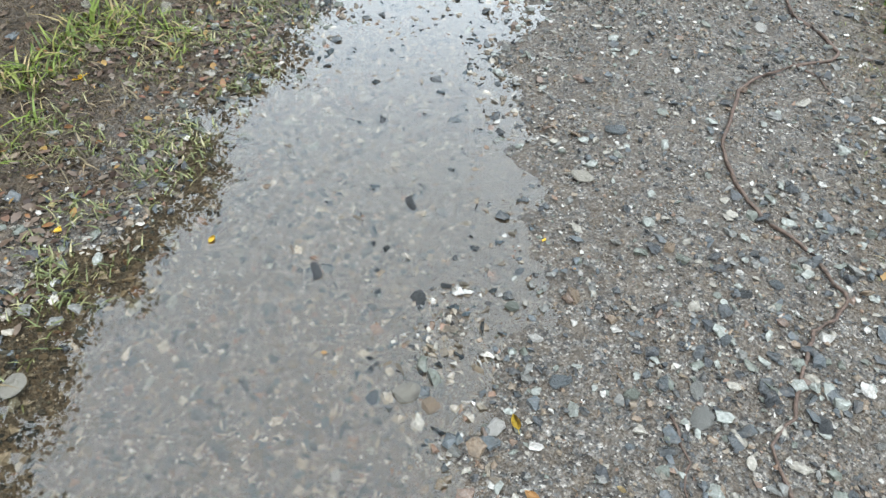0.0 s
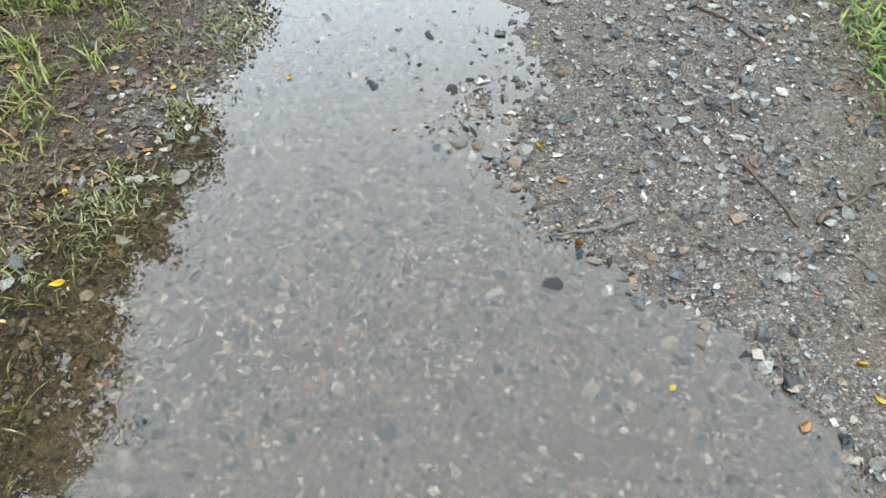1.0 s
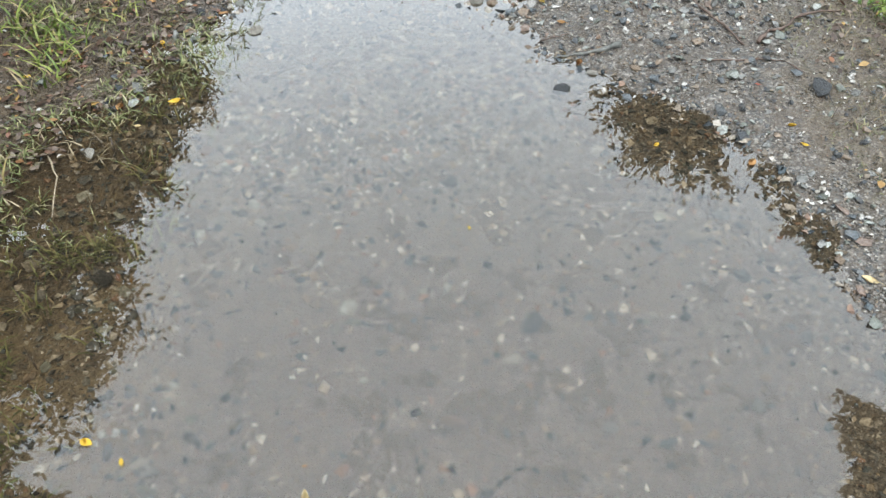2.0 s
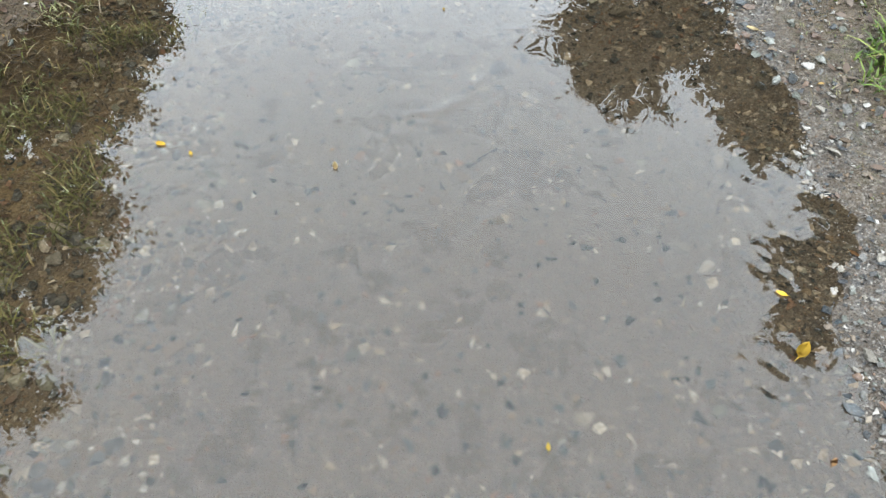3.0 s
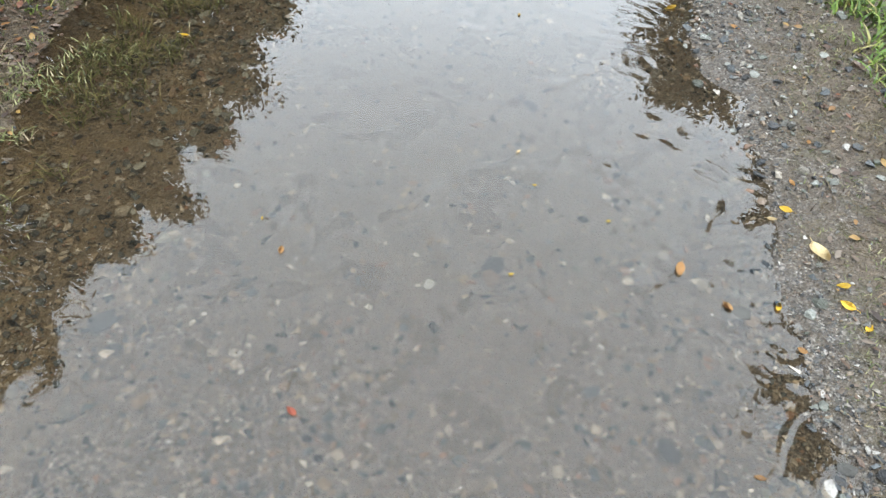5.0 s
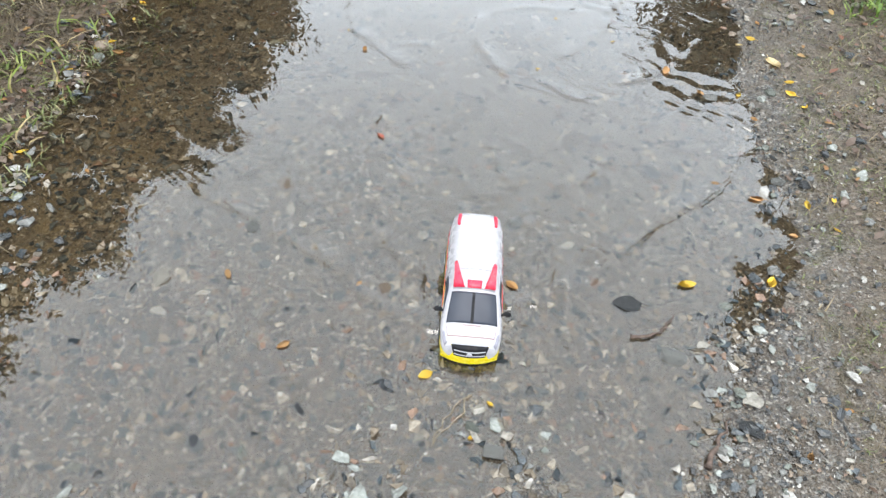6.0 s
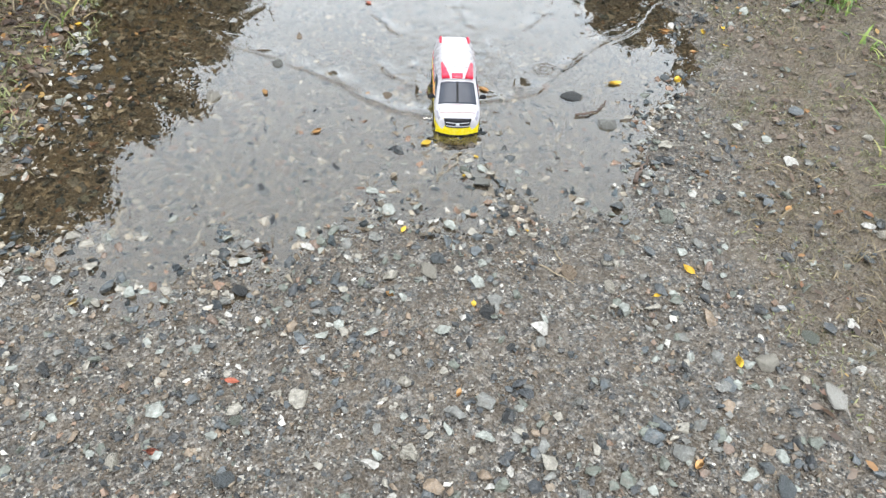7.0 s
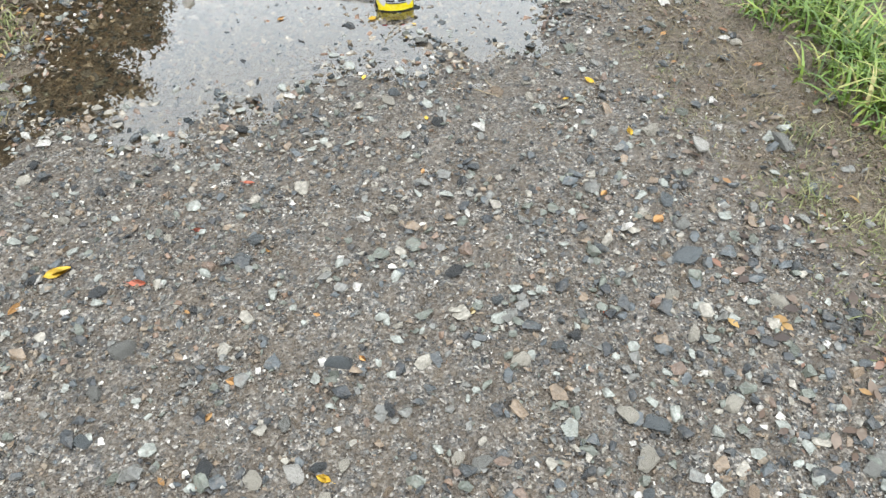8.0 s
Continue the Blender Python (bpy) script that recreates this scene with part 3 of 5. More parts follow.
def skin(x, v):
    """The skin's outward normal."""
    p = shell(x, v)
    du, dv = shell(x + 0.0015, v) - shell(x - 0.0015, v), shell(x, v + 0.008) - shell(x, v - 0.008)
    n = du.cross(dv)
    n = n.normalized() if n.length > 1e-12 else Vector((0, 0, 1))
    return -n if n.dot(p - Vector((p.x * 0.8, 0, 0.055))) < 0 else n


def loft(stations, v0, v1, steps, cap=True):
    bm = bmesh.new()
    rows = [[bm.verts.new(shell(x, v0 + (v1 - v0) * j / steps)) for j in range(steps + 1)] for x in stations]
    for r0, r1 in zip(rows, rows[1:]):
        for a, b, c, d in zip(r0, r0[1:], r1[1:], r1):
            bm.faces.new((a, b, c, d))
    if cap:
        bm.faces.new(rows[0])
        bm.faces.new(rows[-1][::-1])
    return bm


def patch(outline, rise, thick=0.0006, n=8):
    """A pad on the skin between four corners (x, v), given round its edge, standing proud by rise."""
    (x0, v0), (x1, v1), (x2, v2), (x3, v3) = outline
    bm = bmesh.new()
    out, under = [], []
    for i in range(n + 1):
        f = i / n
        row, row_in = [], []
        for j in range(n + 1):
            g = j / n
            x = (1 - f) * ((1 - g) * x0 + g * x1) + f * ((1 - g) * x3 + g * x2)
            v = (1 - f) * ((1 - g) * v0 + g * v1) + f * ((1 - g) * v3 + g * v2)
            p, k = shell(x, v), skin(x, v)
            edge = 0.75 if i in (0, n) or j in (0, n) else 1.0
            row.append(bm.verts.new(p + k * rise * edge))
            row_in.append(bm.verts.new(p - k * thick))
        out.append(row)
        under.append(row_in)
    for i in range(n):
        for j in range(n):
            bm.faces.new((out[i][j], out[i][j + 1], out[i + 1][j + 1], out[i + 1][j]))
    for i in range(n):
        for a, b, c, d in ((out[i][0], out[i + 1][0], under[i + 1][0], under[i][0]), (out[i][n], under[i][n], under[i + 1][n], out[i + 1][n]),
                           (out[0][i], under[0][i], under[0][i + 1], out[0][i + 1]), (out[n][i], out[n][i + 1], under[n][i + 1], under[n][i])):
            bm.faces.new((a, b, c, d))
    return bm


def v_at(x, z):
    """The v on the first side of the skin at that height."""
    return min((i * 0.5 / 160 for i in range(161)), key=lambda v: abs(shell(x, v).z - z) + 0.02 * abs(v - 0.25))


def both(name, outline, rise, material, parent, label="", n=8):
    made = []
    for mirror in (False, True):
        o = [(x, 1 - v) for x, v in outline] if mirror else outline
        made.append(part(name, patch(o, rise, n=n), material, parent, label, smooth=True))
    return made


def disc(bm, radius, x0, x1, y, z0, sides=20, dish=0.0):
    """A wheel-like drum whose axle lies along y from x0 to x1."""
    rings = []
    for off, r in ((x0, radius * 0.9), (x0 + (x1 - x0) * 0.2, radius), (x0 + (x1 - x0) * 0.8, radius), (x1, radius * 0.9), (x1 - dish, radius * 0.55)):
        rings.append([bm.verts.new((y + r * math.cos(k * math.tau / sides), off, z0 + r * math.sin(k * math.tau / sides))) for k in range(sides)])
    for r0, r1 in zip(rings, rings[1:]):
        for k in range(sides):
            bm.faces.new((r0[k], r0[(k + 1) % sides], r1[(k + 1) % sides], r1[k]))
    bm.faces.new(rings[0])
    bm.faces.new(rings[-1])


def toy_ambulance():
    car = tagged(new("toy_ambulance", None), "white and yellow toy ambulance with red roof lamps in a puddle", "toy ambulance")
    st = sorted({*TOP_X, *WIDE_X, *(-0.142 + 0.284 * i / 44 for i in range(45))})
    cut = 0.112
    part("body", loft(st, cut, 1 - cut, 40), M_WHITE, car, smooth=False)
    bm = bmesh.new()
    # yellow lower half: both flanks, nose and tail, closed underneath
    rows = []
    for x in st:
        ring = [shell(x, cut * j / 6) for j in range(7)] + [shell(x, 1 - cut + cut * j / 6) for j in range(7)]
        rows.append([bm.verts.new(p) for p in ring])
    for r0, r1 in zip(rows, rows[1:]):
        k = len(r0)
        for j in range(k):
            if j != 6:
                bm.faces.new((r0[j], r0[(j + 1) % k], r1[(j + 1) % k], r1[j]))
    bm.faces.new(rows[0])
    bm.faces.new(rows[-1][::-1])
    part("lower_body", bm, M_YELLOW, car, "glossy yellow lower body")
    # windscreen, side and rear windows
    part("windscreen", patch([(0.1022, 0.312), (0.1022, 0.688), (0.0550, 0.672), (0.0550, 0.328)], 0.0007, n=12), M_GLASSY, car, "dark smoked windscreen", smooth=True)
    part("windscreen_divider", patch([(0.1020, 0.4998), (0.1020, 0.5002), (0.0555, 0.5002), (0.0555, 0.4998)], 0.0008, n=6), M_BLACK, car)
    zt, zb = 0.094, 0.071
    for x0, x1, x2, x3, what in ((0.084, 0.048, 0.016, 0.016, "front_side_window"), (0.009, 0.009, -0.052, -0.052, "middle_side_window"), (-0.059, -0.059, -0.118, -0.118, "rear_side_window")):
        glass = M_GLASSY if what == "front_side_window" else M_WHITE
        both(what, [(x0, v_at(x0, zb)), (x1, v_at(x1, zt)), (x2, v_at(x2, zt)), (x3, v_at(x3, zb))], 0.0006, glass, car, "dark side window" if glass is M_GLASSY else "white-painted side window")
    part("rear_window", patch([(-0.1405, 0.36), (-0.1405, 0.64), (-0.136, 0.62), (-0.136, 0.38)], 0.0006), M_GLASSY, car, "dark rear window")
    # door gaps, printed stripe and lettering bars
    for x in (0.012, -0.056):
        both("door_gap", [(x, v_at(x, 0.030)), (x, v_at(x, 0.098)), (x - 0.0012, v_at(x, 0.098)), (x - 0.0012, v_at(x, 0.030))], 0.0003, M_SEAM, car, n=6)
    both("side_stripe", [(0.06, v_at(0.06, 0.057)), (0.06, v_at(0.06, 0.0595)), (-0.13, v_at(-0.13, 0.0665)), (-0.13, v_at(-0.13, 0.063))], 0.0004, M_STRIPE, car, "thin red printed stripe", n=10)
    for x, w in ((-0.012, 0.012), (-0.035, 0.014), (-0.075, 0.012), (-0.10, 0.014)):
        both("printed_bar", [(x, v_at(x, 0.070)), (x, v_at(x, 0.077)), (x - w, v_at(x, 0.077)), (x - w, v_at(x, 0.070))], 0.0008, M_STRIPE, car, "red printed marking", n=3)
    # bonnet line and air slot
    part("bonnet_gap", patch([(0.1245, 0.352), (0.1245, 0.648), (0.1226, 0.648), (0.1226, 0.352)], 0.0004, n=10), M_SEAM, car)
    both("bonnet_side_gap", [(0.1245, 0.352), (0.1245, 0.361), (0.1070, 0.336), (0.1070, 0.328)], 0.0004, M_SEAM, car, n=6)
    part("bonnet_dimple", patch([(0.1060, 0.485), (0.1060, 0.515), (0.1042, 0.515), (0.1042, 0.485)], 0.0004, n=3), M_SEAM, car)
    # nose: yellow shield, black grille with chrome bars, emblem, lamps, bumper lip
    bm = bmesh.new()
    def slab(bm, y0, y1, z0, z1, x0, x1, lean=0.0, flare=0.0):
        n = 8
        cols = []
        for i in range(n + 1):
            f = i / n
            y = y0 + (y1 - y0) * f
            col = []
            for z, x in ((z0, x0), (z1, x0 - lean), (z1, x1 - lean), (z0, x1)):
                k = 1 + flare * (z - z0) / max(1e-6, z1 - z0)
                back = 5.5 * (y * k) ** 2
                col.append(bm.verts.new((x - back, y * k, z)))
            cols.append(col)
        for c0, c1 in zip(cols, cols[1:]):
            for j in range(4):
                bm.faces.new((c0[j], c0[(j + 1) % 4], c1[(j + 1) % 4], c1[j]))
        bm.faces.new(cols[0])
        bm.faces.new(cols[-1][::-1])
        return bm
    part("nose_shield", slab(bm, -0.0345, 0.0345, 0.030, 0.0553, 0.1485, 0.128, 0.0074, 0.22), M_YELLOW, car, "yellow nose shield round the grille")
    part("bumper", slab(bmesh.new(), -0.0495, 0.0495, 0.016, 0.0350, 0.1470, 0.124, 0.001), M_YELLOW, car, "yellow front bumper")
    part("bumper_lip", slab(bmesh.new(), -0.044, 0.044, 0.0120, 0.0165, 0.1462, 0.124), M_BLACK, car)
    grille = part("grille", slab(bmesh.new(), -0.0268, 0.0268, 0.0385, 0.0555, 0.1497, 0.132, 0.0058, 0.18), M_BLACK, car, "black grille with chrome bars")
    for z in (0.0415, 0.0490):
        part("grille_bar", slab(bmesh.new(), -0.0268, 0.0268, z, z + 0.0014, 0.1503 - (z - 0.0375) * 0.29, 0.134, 0.0005), M_CHROME, grille)
    bm = bmesh.new()
    bmesh.ops.create_uvsphere(bm, u_segments=12, v_segments=8, radius=0.0048, matrix=pose(0.1490, 0, 0.0466) @ Matrix.Diagonal((0.45, 1, 1, 1)))
    part("emblem", bm, M_CHROME, grille, "plain round chrome emblem", smooth=True)
    both("headlight", [(0.1135, 0.262), (0.1170, 0.306), (0.1335, 0.338), (0.1365, 0.250)], 0.0016, M_LAMP, car, "greyish clear swept headlight", n=8)
    # mirrors
    for sgn in (-1, 1):
        bm = bmesh.new()
        bmesh.ops.create_uvsphere(bm, u_segments=12, v_segments=8, radius=1.0, matrix=pose(0.078, sgn * 0.0600, 0.0760, sgn * 10, 0, -sgn * 12) @ Matrix.Diagonal((0.0040, 0.0080, 0.0058, 1)))
        tube(bm, [(0.077, sgn * 0.047, 0.0705), (0.078, sgn * 0.058, 0.0740)], [0.0024, 0.0020], 6)
        part("wing_mirror", bm, M_BLACK, car, "black wing mirror", smooth=True)
    # roof lamps: two swept red lenses and a small middle one on a white base, a pair of red lenses at the rear
    part("lamp_base", patch([(0.051, 0.35), (0.051, 0.65), (0.012, 0.66), (0.012, 0.34)], 0.0020, n=10), M_WHITE, car, "white raised roof lamp base", smooth=True)
    for mirror in (False, True):
        o = [(0.049, 0.476), (0.049, 0.366), (0.002, 0.360), (0.000, 0.386)]
        o = [(x, 1 - v) for x, v in o] if mirror else o
        part("front_roof_lamp", patch(o, 0.0115, n=8), M_RED, car, "swept red roof lamp lens", smooth=True)
        o = [(-0.098, 0.372), (-0.098, 0.335), (-0.126, 0.335), (-0.126, 0.385)]
        o = [(x, 1 - v) for x, v in o] if mirror else o
        part("rear_roof_lamp", patch(o, 0.0050, n=6), M_RED, car, "small red rear roof lamp", smooth=True)
    part("middle_roof_lamp", patch([(0.049, 0.490), (0.049, 0.510), (0.036, 0.513), (0.036, 0.487)], 0.0042, n=6), M_RED, car, "small red middle roof lamp", smooth=True)
    # wheels in dark arches
    for x in (0.088, -0.086):
        for sgn in (-1, 1):
            bm = bmesh.new()
            disc(bm, 0.0215, sgn * 0.040, sgn * 0.0542, x, 0.0185, 22)
            part("wheel_arch", bm, M_BLACK, car)
            bm = bmesh.new()
            disc(bm, 0.0185, sgn * 0.0415, sgn * 0.0556, x, 0.0185, 24, sgn * 0.002)
            wheel = part("wheel", bm, M_RUBBER, car, "black toy tyre")
            bm = bmesh.new()
            disc(bm, 0.0115, sgn * 0.050, sgn * 0.0563, x, 0.0185, 16, sgn * 0.0012)
            part("rim", bm, M_CHROME, wheel, "silver toy wheel rim")
    return car


car = toy_ambulance()
bed_here = float(np.mean(ground_z(np.array([CAR_X - 0.05, CAR_X + 0.05, CAR_X, CAR_X]), np.array([CAR_Y, CAR_Y, CAR_Y - 0.1, CAR_Y + 0.1]))))
car.matrix_world = Matrix.Translation((CAR_X, CAR_Y, bed_here)) @ Matrix.Rotation(HEADING, 4, "Z") @ Matrix.Diagonal((1.035, 1.03, 1.0, 1))


# ---- twigs and stalks on the track ----
def twig(name, points, thick, material, label, taper=0.5):
    bm = bmesh.new()
    pts, n = [], len(points)
    for i, (x, y) in enumerate(points):
        pts.append((x, y, max(0.0, float(ground_z(x, y))) + thick * 0.8 + 0.004 * (0.5 + 0.5 * math.sin(i * 2.1))))
    fine = []
    for i in range(n - 1):
        for k in range(3):
            f = k / 3
            a, b = Vector(pts[i]), Vector(pts[i + 1])
            fine.append(a.lerp(b, f) + Vector((rng.uniform(-1, 1), rng.uniform(-1, 1), 0)) * 0.004)
    fine.append(Vector(pts[-1]))
    radii = [thick * (1 - taper * i / (len(fine) - 1)) * rng.uniform(0.8, 1.2) for i in range(len(fine))]
    tube(bm, fine, radii, 7)
    me = bpy.data.meshes.new(name)
    bmesh.ops.recalc_face_normals(bm, faces=bm.faces)
    bm.to_mesh(me)
    bm.free()
    for p in me.polygons:
        p.use_smooth = True
    me.materials.append(material)
    return tagged(new(name, me), label, "twig" if "twig" in name else "stalk")


twig("long_twig", [(0.45, 5.88), (0.48, 5.74), (0.55, 5.67), (0.60, 5.57), (0.57, 5.51), (0.46, 5.44), (0.36, 5.34), (0.31, 5.25), (0.30, 5.15), (0.27, 5.02), (0.28, 4.93), (0.32, 4.84), (0.36, 4.76), (0.42, 4.72), (0.47, 4.68), (0.50, 4.62), (0.52, 4.58), (0.49, 4.52), (0.45, 4.48), (0.43, 4.41), (0.42, 4.34), (0.40, 4.27), (0.36, 4.20), (0.39, 4.10), (0.41, 4.06), (0.46, 3.96), (0.48, 3.90)], 0.0055, M_TWIG, "long winding wet brown twig lying on gravel", 0.45)
twig("side_twig", [(0.46, 5.45), (0.52, 5.42), (0.56, 5.35)], 0.004, M_TWIG, "short brown twig beside the winding one")
twig("root_twig", [(0.52, 3.91), (0.56, 3.96), (0.61, 3.99), (0.65, 4.03), (0.72, 4.07), (0.79, 4.08)], 0.0062, M_TWIG, "thick bent brown twig like a root on gravel")
twig("thin_twig", [(0.36, 3.83), (0.42, 3.82), (0.51, 3.84), (0.57, 3.83), (0.61, 3.78)], 0.003, M_TWIG, "thin dark twig lying on the mud")
twig("thin_twig", [(0.20, 4.21), (0.23, 4.13), (0.23, 4.06), (0.24, 4.02)], 0.0025, M_TWIG, "thin dark twig among the gravel")
twig("dry_stalk", [(0.02, -0.08), (0.00, -0.10), (-0.02, -0.14), (-0.03, -0.18)], 0.0015, M_DRYTWIG, "pale dry plant stalk lying on wet gravel")
twig("dry_stalk", [(0.01, -0.08), (0.01, -0.12), (-0.01, -0.15), (-0.03, -0.19)], 0.0015, M_DRYTWIG, "pale dry plant stalk lying on wet gravel")
twig("dry_stalk", [(0.20, -0.41), (0.24, -0.43), (0.27, -0.45)], 0.0015, M_DRYTWIG, "pale dry plant stalk lying on wet gravel")
twig("dry_stalk", [(0.23, -0.36), (0.26, -0.41), (0.27, -0.44)], 0.0015, M_DRYTWIG, "pale dry plant stalk lying on wet gravel")
twig("dry_stalk", [(0.972, -0.054), (0.985, -0.085), (0.995, -0.116)], 0.0024, M_DRYTWIG, "pale dry grass stalk on the muddy strip")
twig("dry_stalk", [(0.93, -0.03), (0.96, -0.06), (1.0, -0.075), (1.04, -0.08)], 0.0015, M_DRYTWIG, "pale dry grass stalk on the muddy strip")
twig("dry_stalk", [(-1.21, 3.38), (-1.16, 3.31), (-1.12, 3.19)], 0.0025, M_DRYTWIG, "pale dry plant stalk at the grassy edge")

twig("broken_twig", [(0.287, 0.110), (0.313, 0.123), (0.339, 0.136), (0.350, 0.155), (0.361, 0.180)], 0.0030, M_TWIG, "short broken dark twig lying in shallow water", 0.3)
twig("bark_twig", [(0.412, -0.129), (0.425, -0.095), (0.440, -0.060), (0.455, -0.024)], 0.0062, M_TWIG, "flat brown twig with bark at the puddle's rim", 0.75)
twig("grey_twig", [(0.150, 3.886), (0.110, 3.866), (0.065, 3.852), (0.020, 3.846), (-0.030, 3.826)], 0.0078, M_WOOD, "weathered grey broken twig half sunk in gravel", 0.8)
twig("thin_twig", [(-0.07, 3.90), (-0.03, 3.925), (0.02, 3.945)], 0.0022, M_TWIG, "thin dark twig among the gravel")

# ---- single stones that stand out: x, y, size in cm, tone ----
STONES_A = [(0.38, 5.63, 5.2, 4), (-1.23, 5.05, 4.5, 3), (0.02, 4.97, 5.3, 1), (-1.39, 4.95, 3.8, 3), (-0.03, 4.77, 6.0, 3), (0.17, 4.61, 3.2, 5), (-0.37, 4.57, 4.4, 0), (0.0, 4.42, 4.0, 5), (-0.24, 4.37, 2.2, 0), (-0.49, 4.32, 4.4, 0), (-0.28, 4.32, 3.6, 0), (-0.05, 4.3, 3.0, 4), (0.45, 4.27, 4.1, 0), (0.24, 4.27, 4.3, 2), (0.18, 4.27, 3.8, 1), (0.25, 4.22, 5.3, 2), (0.01, 4.22, 4.3, 1), (-0.24, 4.12, 4.9, 3), (-0.19, 4.11, 3.8, 5), (-0.08, 4.1, 3.5, 4), (0.34, 3.99, 3.4, 3), (-0.3, 3.95, 2.2, 4), (-0.25, 3.94, 1.8, 0), (-0.85, 3.93, 5.3, 3)]
STONES_B = [(-0.09, 3.89, 2.5, 5), (0.23, 3.81, 3.1, 0), (0.07, 3.78, 3.0, 3), (0.63, 3.72, 7.3, 0), (-0.9, 3.73, 4.9, 3), (-0.01, 3.71, 4.8, 0), (-0.12, 3.68, 4.2, 4), (-1.09, 3.64, 4.2, 2), (0.06, 3.49, 3.8, 4), (0.13, 3.47, 1.6, 4), (-1.12, 3.4, 4.5, 3), (-0.28, 3.37, 3.8, 0), (0.24, 3.23, 5.4, 3), (-0.03, 3.05, 2.1, 0), (-0.97, 3.05, 4.9, 0), (-0.1, 2.99, 5.5, 0), (-0.14, 2.91, 3.1, 3), (0.03, 2.78, 3.0, 2), (-0.24, 2.77, 4.9, 5), (-0.76, 2.67, 3.6, 3), (0.36, 2.65, 4.7, 3), (0.4, 2.64, 5.3, 6), (-0.2, 2.61, 3.3, 5)]
STONES_C = [(-0.15, 2.58, 3.7, 5), (-0.26, 2.54, 3.2, 5), (0.22, 2.41, 3.9, 3), (0.26, 2.36, 4.1, 4), (-0.72, 2.19, 4.4, 5), (-0.97, 1.75, 3.6, 2), (-0.83, 1.6, 3.2, 5), (-0.01, 1.57, 4.7, 0), (-0.51, 1.53, 1.9, 4), (-0.48, 1.24, 2.3, 3), (-0.38, 1.23, 2.5, 3), (0.4, 1.02, 4.0, 3), (-0.03, 0.98, 5.8, 0), (-0.03, 0.95, 4.7, 5), (0.46, 0.95, 5.3, 2), (-0.15, 0.91, 3.0, 4), (-0.73, 0.68, 5.7, 1), (0.32, 0.63, 5.0, 0), (-0.48, 0.35, 5.1, 5), (0.15, 0.33, 3.6, 4), (-0.44, 0.28, 3.3, 4), (-0.1, 0.22, 6.0, 6), (-0.04, 0.22, 4.0, 5), (-0.5, 0.21, 4.4, 2)]
STONES_D = [(0.27, 0.19, 6.0, 0), (-0.14, 0.13, 3.5, 2), (-0.19, 0.11, 3.5, 5), (0.36, 0.09, 5.1, 2), (-0.61, 0.03, 4.2, 3), (-0.58, -0.04, 2.9, 4), (0.49, -0.04, 4.4, 0), (-0.26, -0.17, 3.0, 0), (0.07, -0.18, 3.8, 2), (0.47, -0.23, 4.5, 6), (-0.4, -0.27, 3.4, 0), (0.51, -0.27, 2.7, 3), (0.34, -0.38, 2.9, 3), (-0.42, -0.41, 2.6, 3), (0.26, -0.42, 4.0, 5), (0.34, -0.45, 3.0, 3), (-0.01, -0.47, 4.9, 3), (-0.36, -0.56, 3.4, 0), (0.61, -0.59, 4.8, 3), (-0.41, -0.66, 3.0, 2), (0.71, -0.65, 6.1, 4), (0.9, -0.66, 6.6, 2), (0.59, -0.83, 4.6, 1), (0.61, -0.9, 3.6, 2)]
STONES_E = [(-0.27, -0.93, 3.8, 1), (0.6, -0.99, 7.0, 1), (-0.12, -1.02, 2.8, 3), (0.13, -1.02, 3.9, 0), (-0.68, -1.03, 3.4, 0), (-0.55, -1.06, 3.8, 0), (0.54, -1.09, 3.9, 3), (0.74, -1.11, 4.3, 3), (-0.47, -1.19, 5.0, 2), (0.56, -1.18, 3.9, 3), (0.31, -1.2, 3.1, 1), (-0.08, -1.23, 5.0, 1), (0.24, -1.23, 4.0, 3), (-0.49, -1.28, 3.8, 2), (0.01, -1.32, 3.1, 0), (0.59, -1.32, 4.0, 3), (0.41, -1.34, 4.4, 3), (-0.16, -1.35, 3.5, 2), (-0.48, -1.37, 3.1, 1), (0.45, -1.36, 4.9, 1), (-0.28, -1.42, 3.8, 0), (-0.1, -1.42, 3.0, 0), (0.16, -1.42, 3.7, 2), (-0.06, -1.42, 2.8, 3)]
STONES_F = [(-0.14, -1.43, 4.2, 4), (0.42, -1.42, 4.8, 3), (-0.2, -1.44, 3.7, 3), (0.78, -1.44, 4.8, 2)]


def rock_shape(seed, flat):
    """An angular stone about one unit across."""
    r = random.Random(seed)
    bm = bmesh.new()
    for _ in range(15):
        p = Vector((r.gauss(0, 1), r.gauss(0, 1), r.gauss(0, 1))).normalized()
        bm.verts.new((p.x * 0.5, p.y * 0.38 * r.uniform(0.85, 1.15), p.z * flat))
    bmesh.ops.convex_hull(bm, input=bm.verts)
    bmesh.ops.delete(bm, geom=[v for v in bm.verts if not v.link_faces], context="VERTS")
    bmesh.ops.bevel(bm, geom=bm.edges[:], offset=0.025, segments=1, affect="EDGES")
    bmesh.ops.recalc_face_normals(bm, faces=bm.faces)
    return bm


SHAPES, stone_meshes = [], {}
for k in range(10):
    bm = rock_shape(50 + k, 0.17 + 0.025 * k)
    me = bpy.data.meshes.new("stone")
    bm.to_mesh(me)
    bm.free()
    SHAPES.append(me)


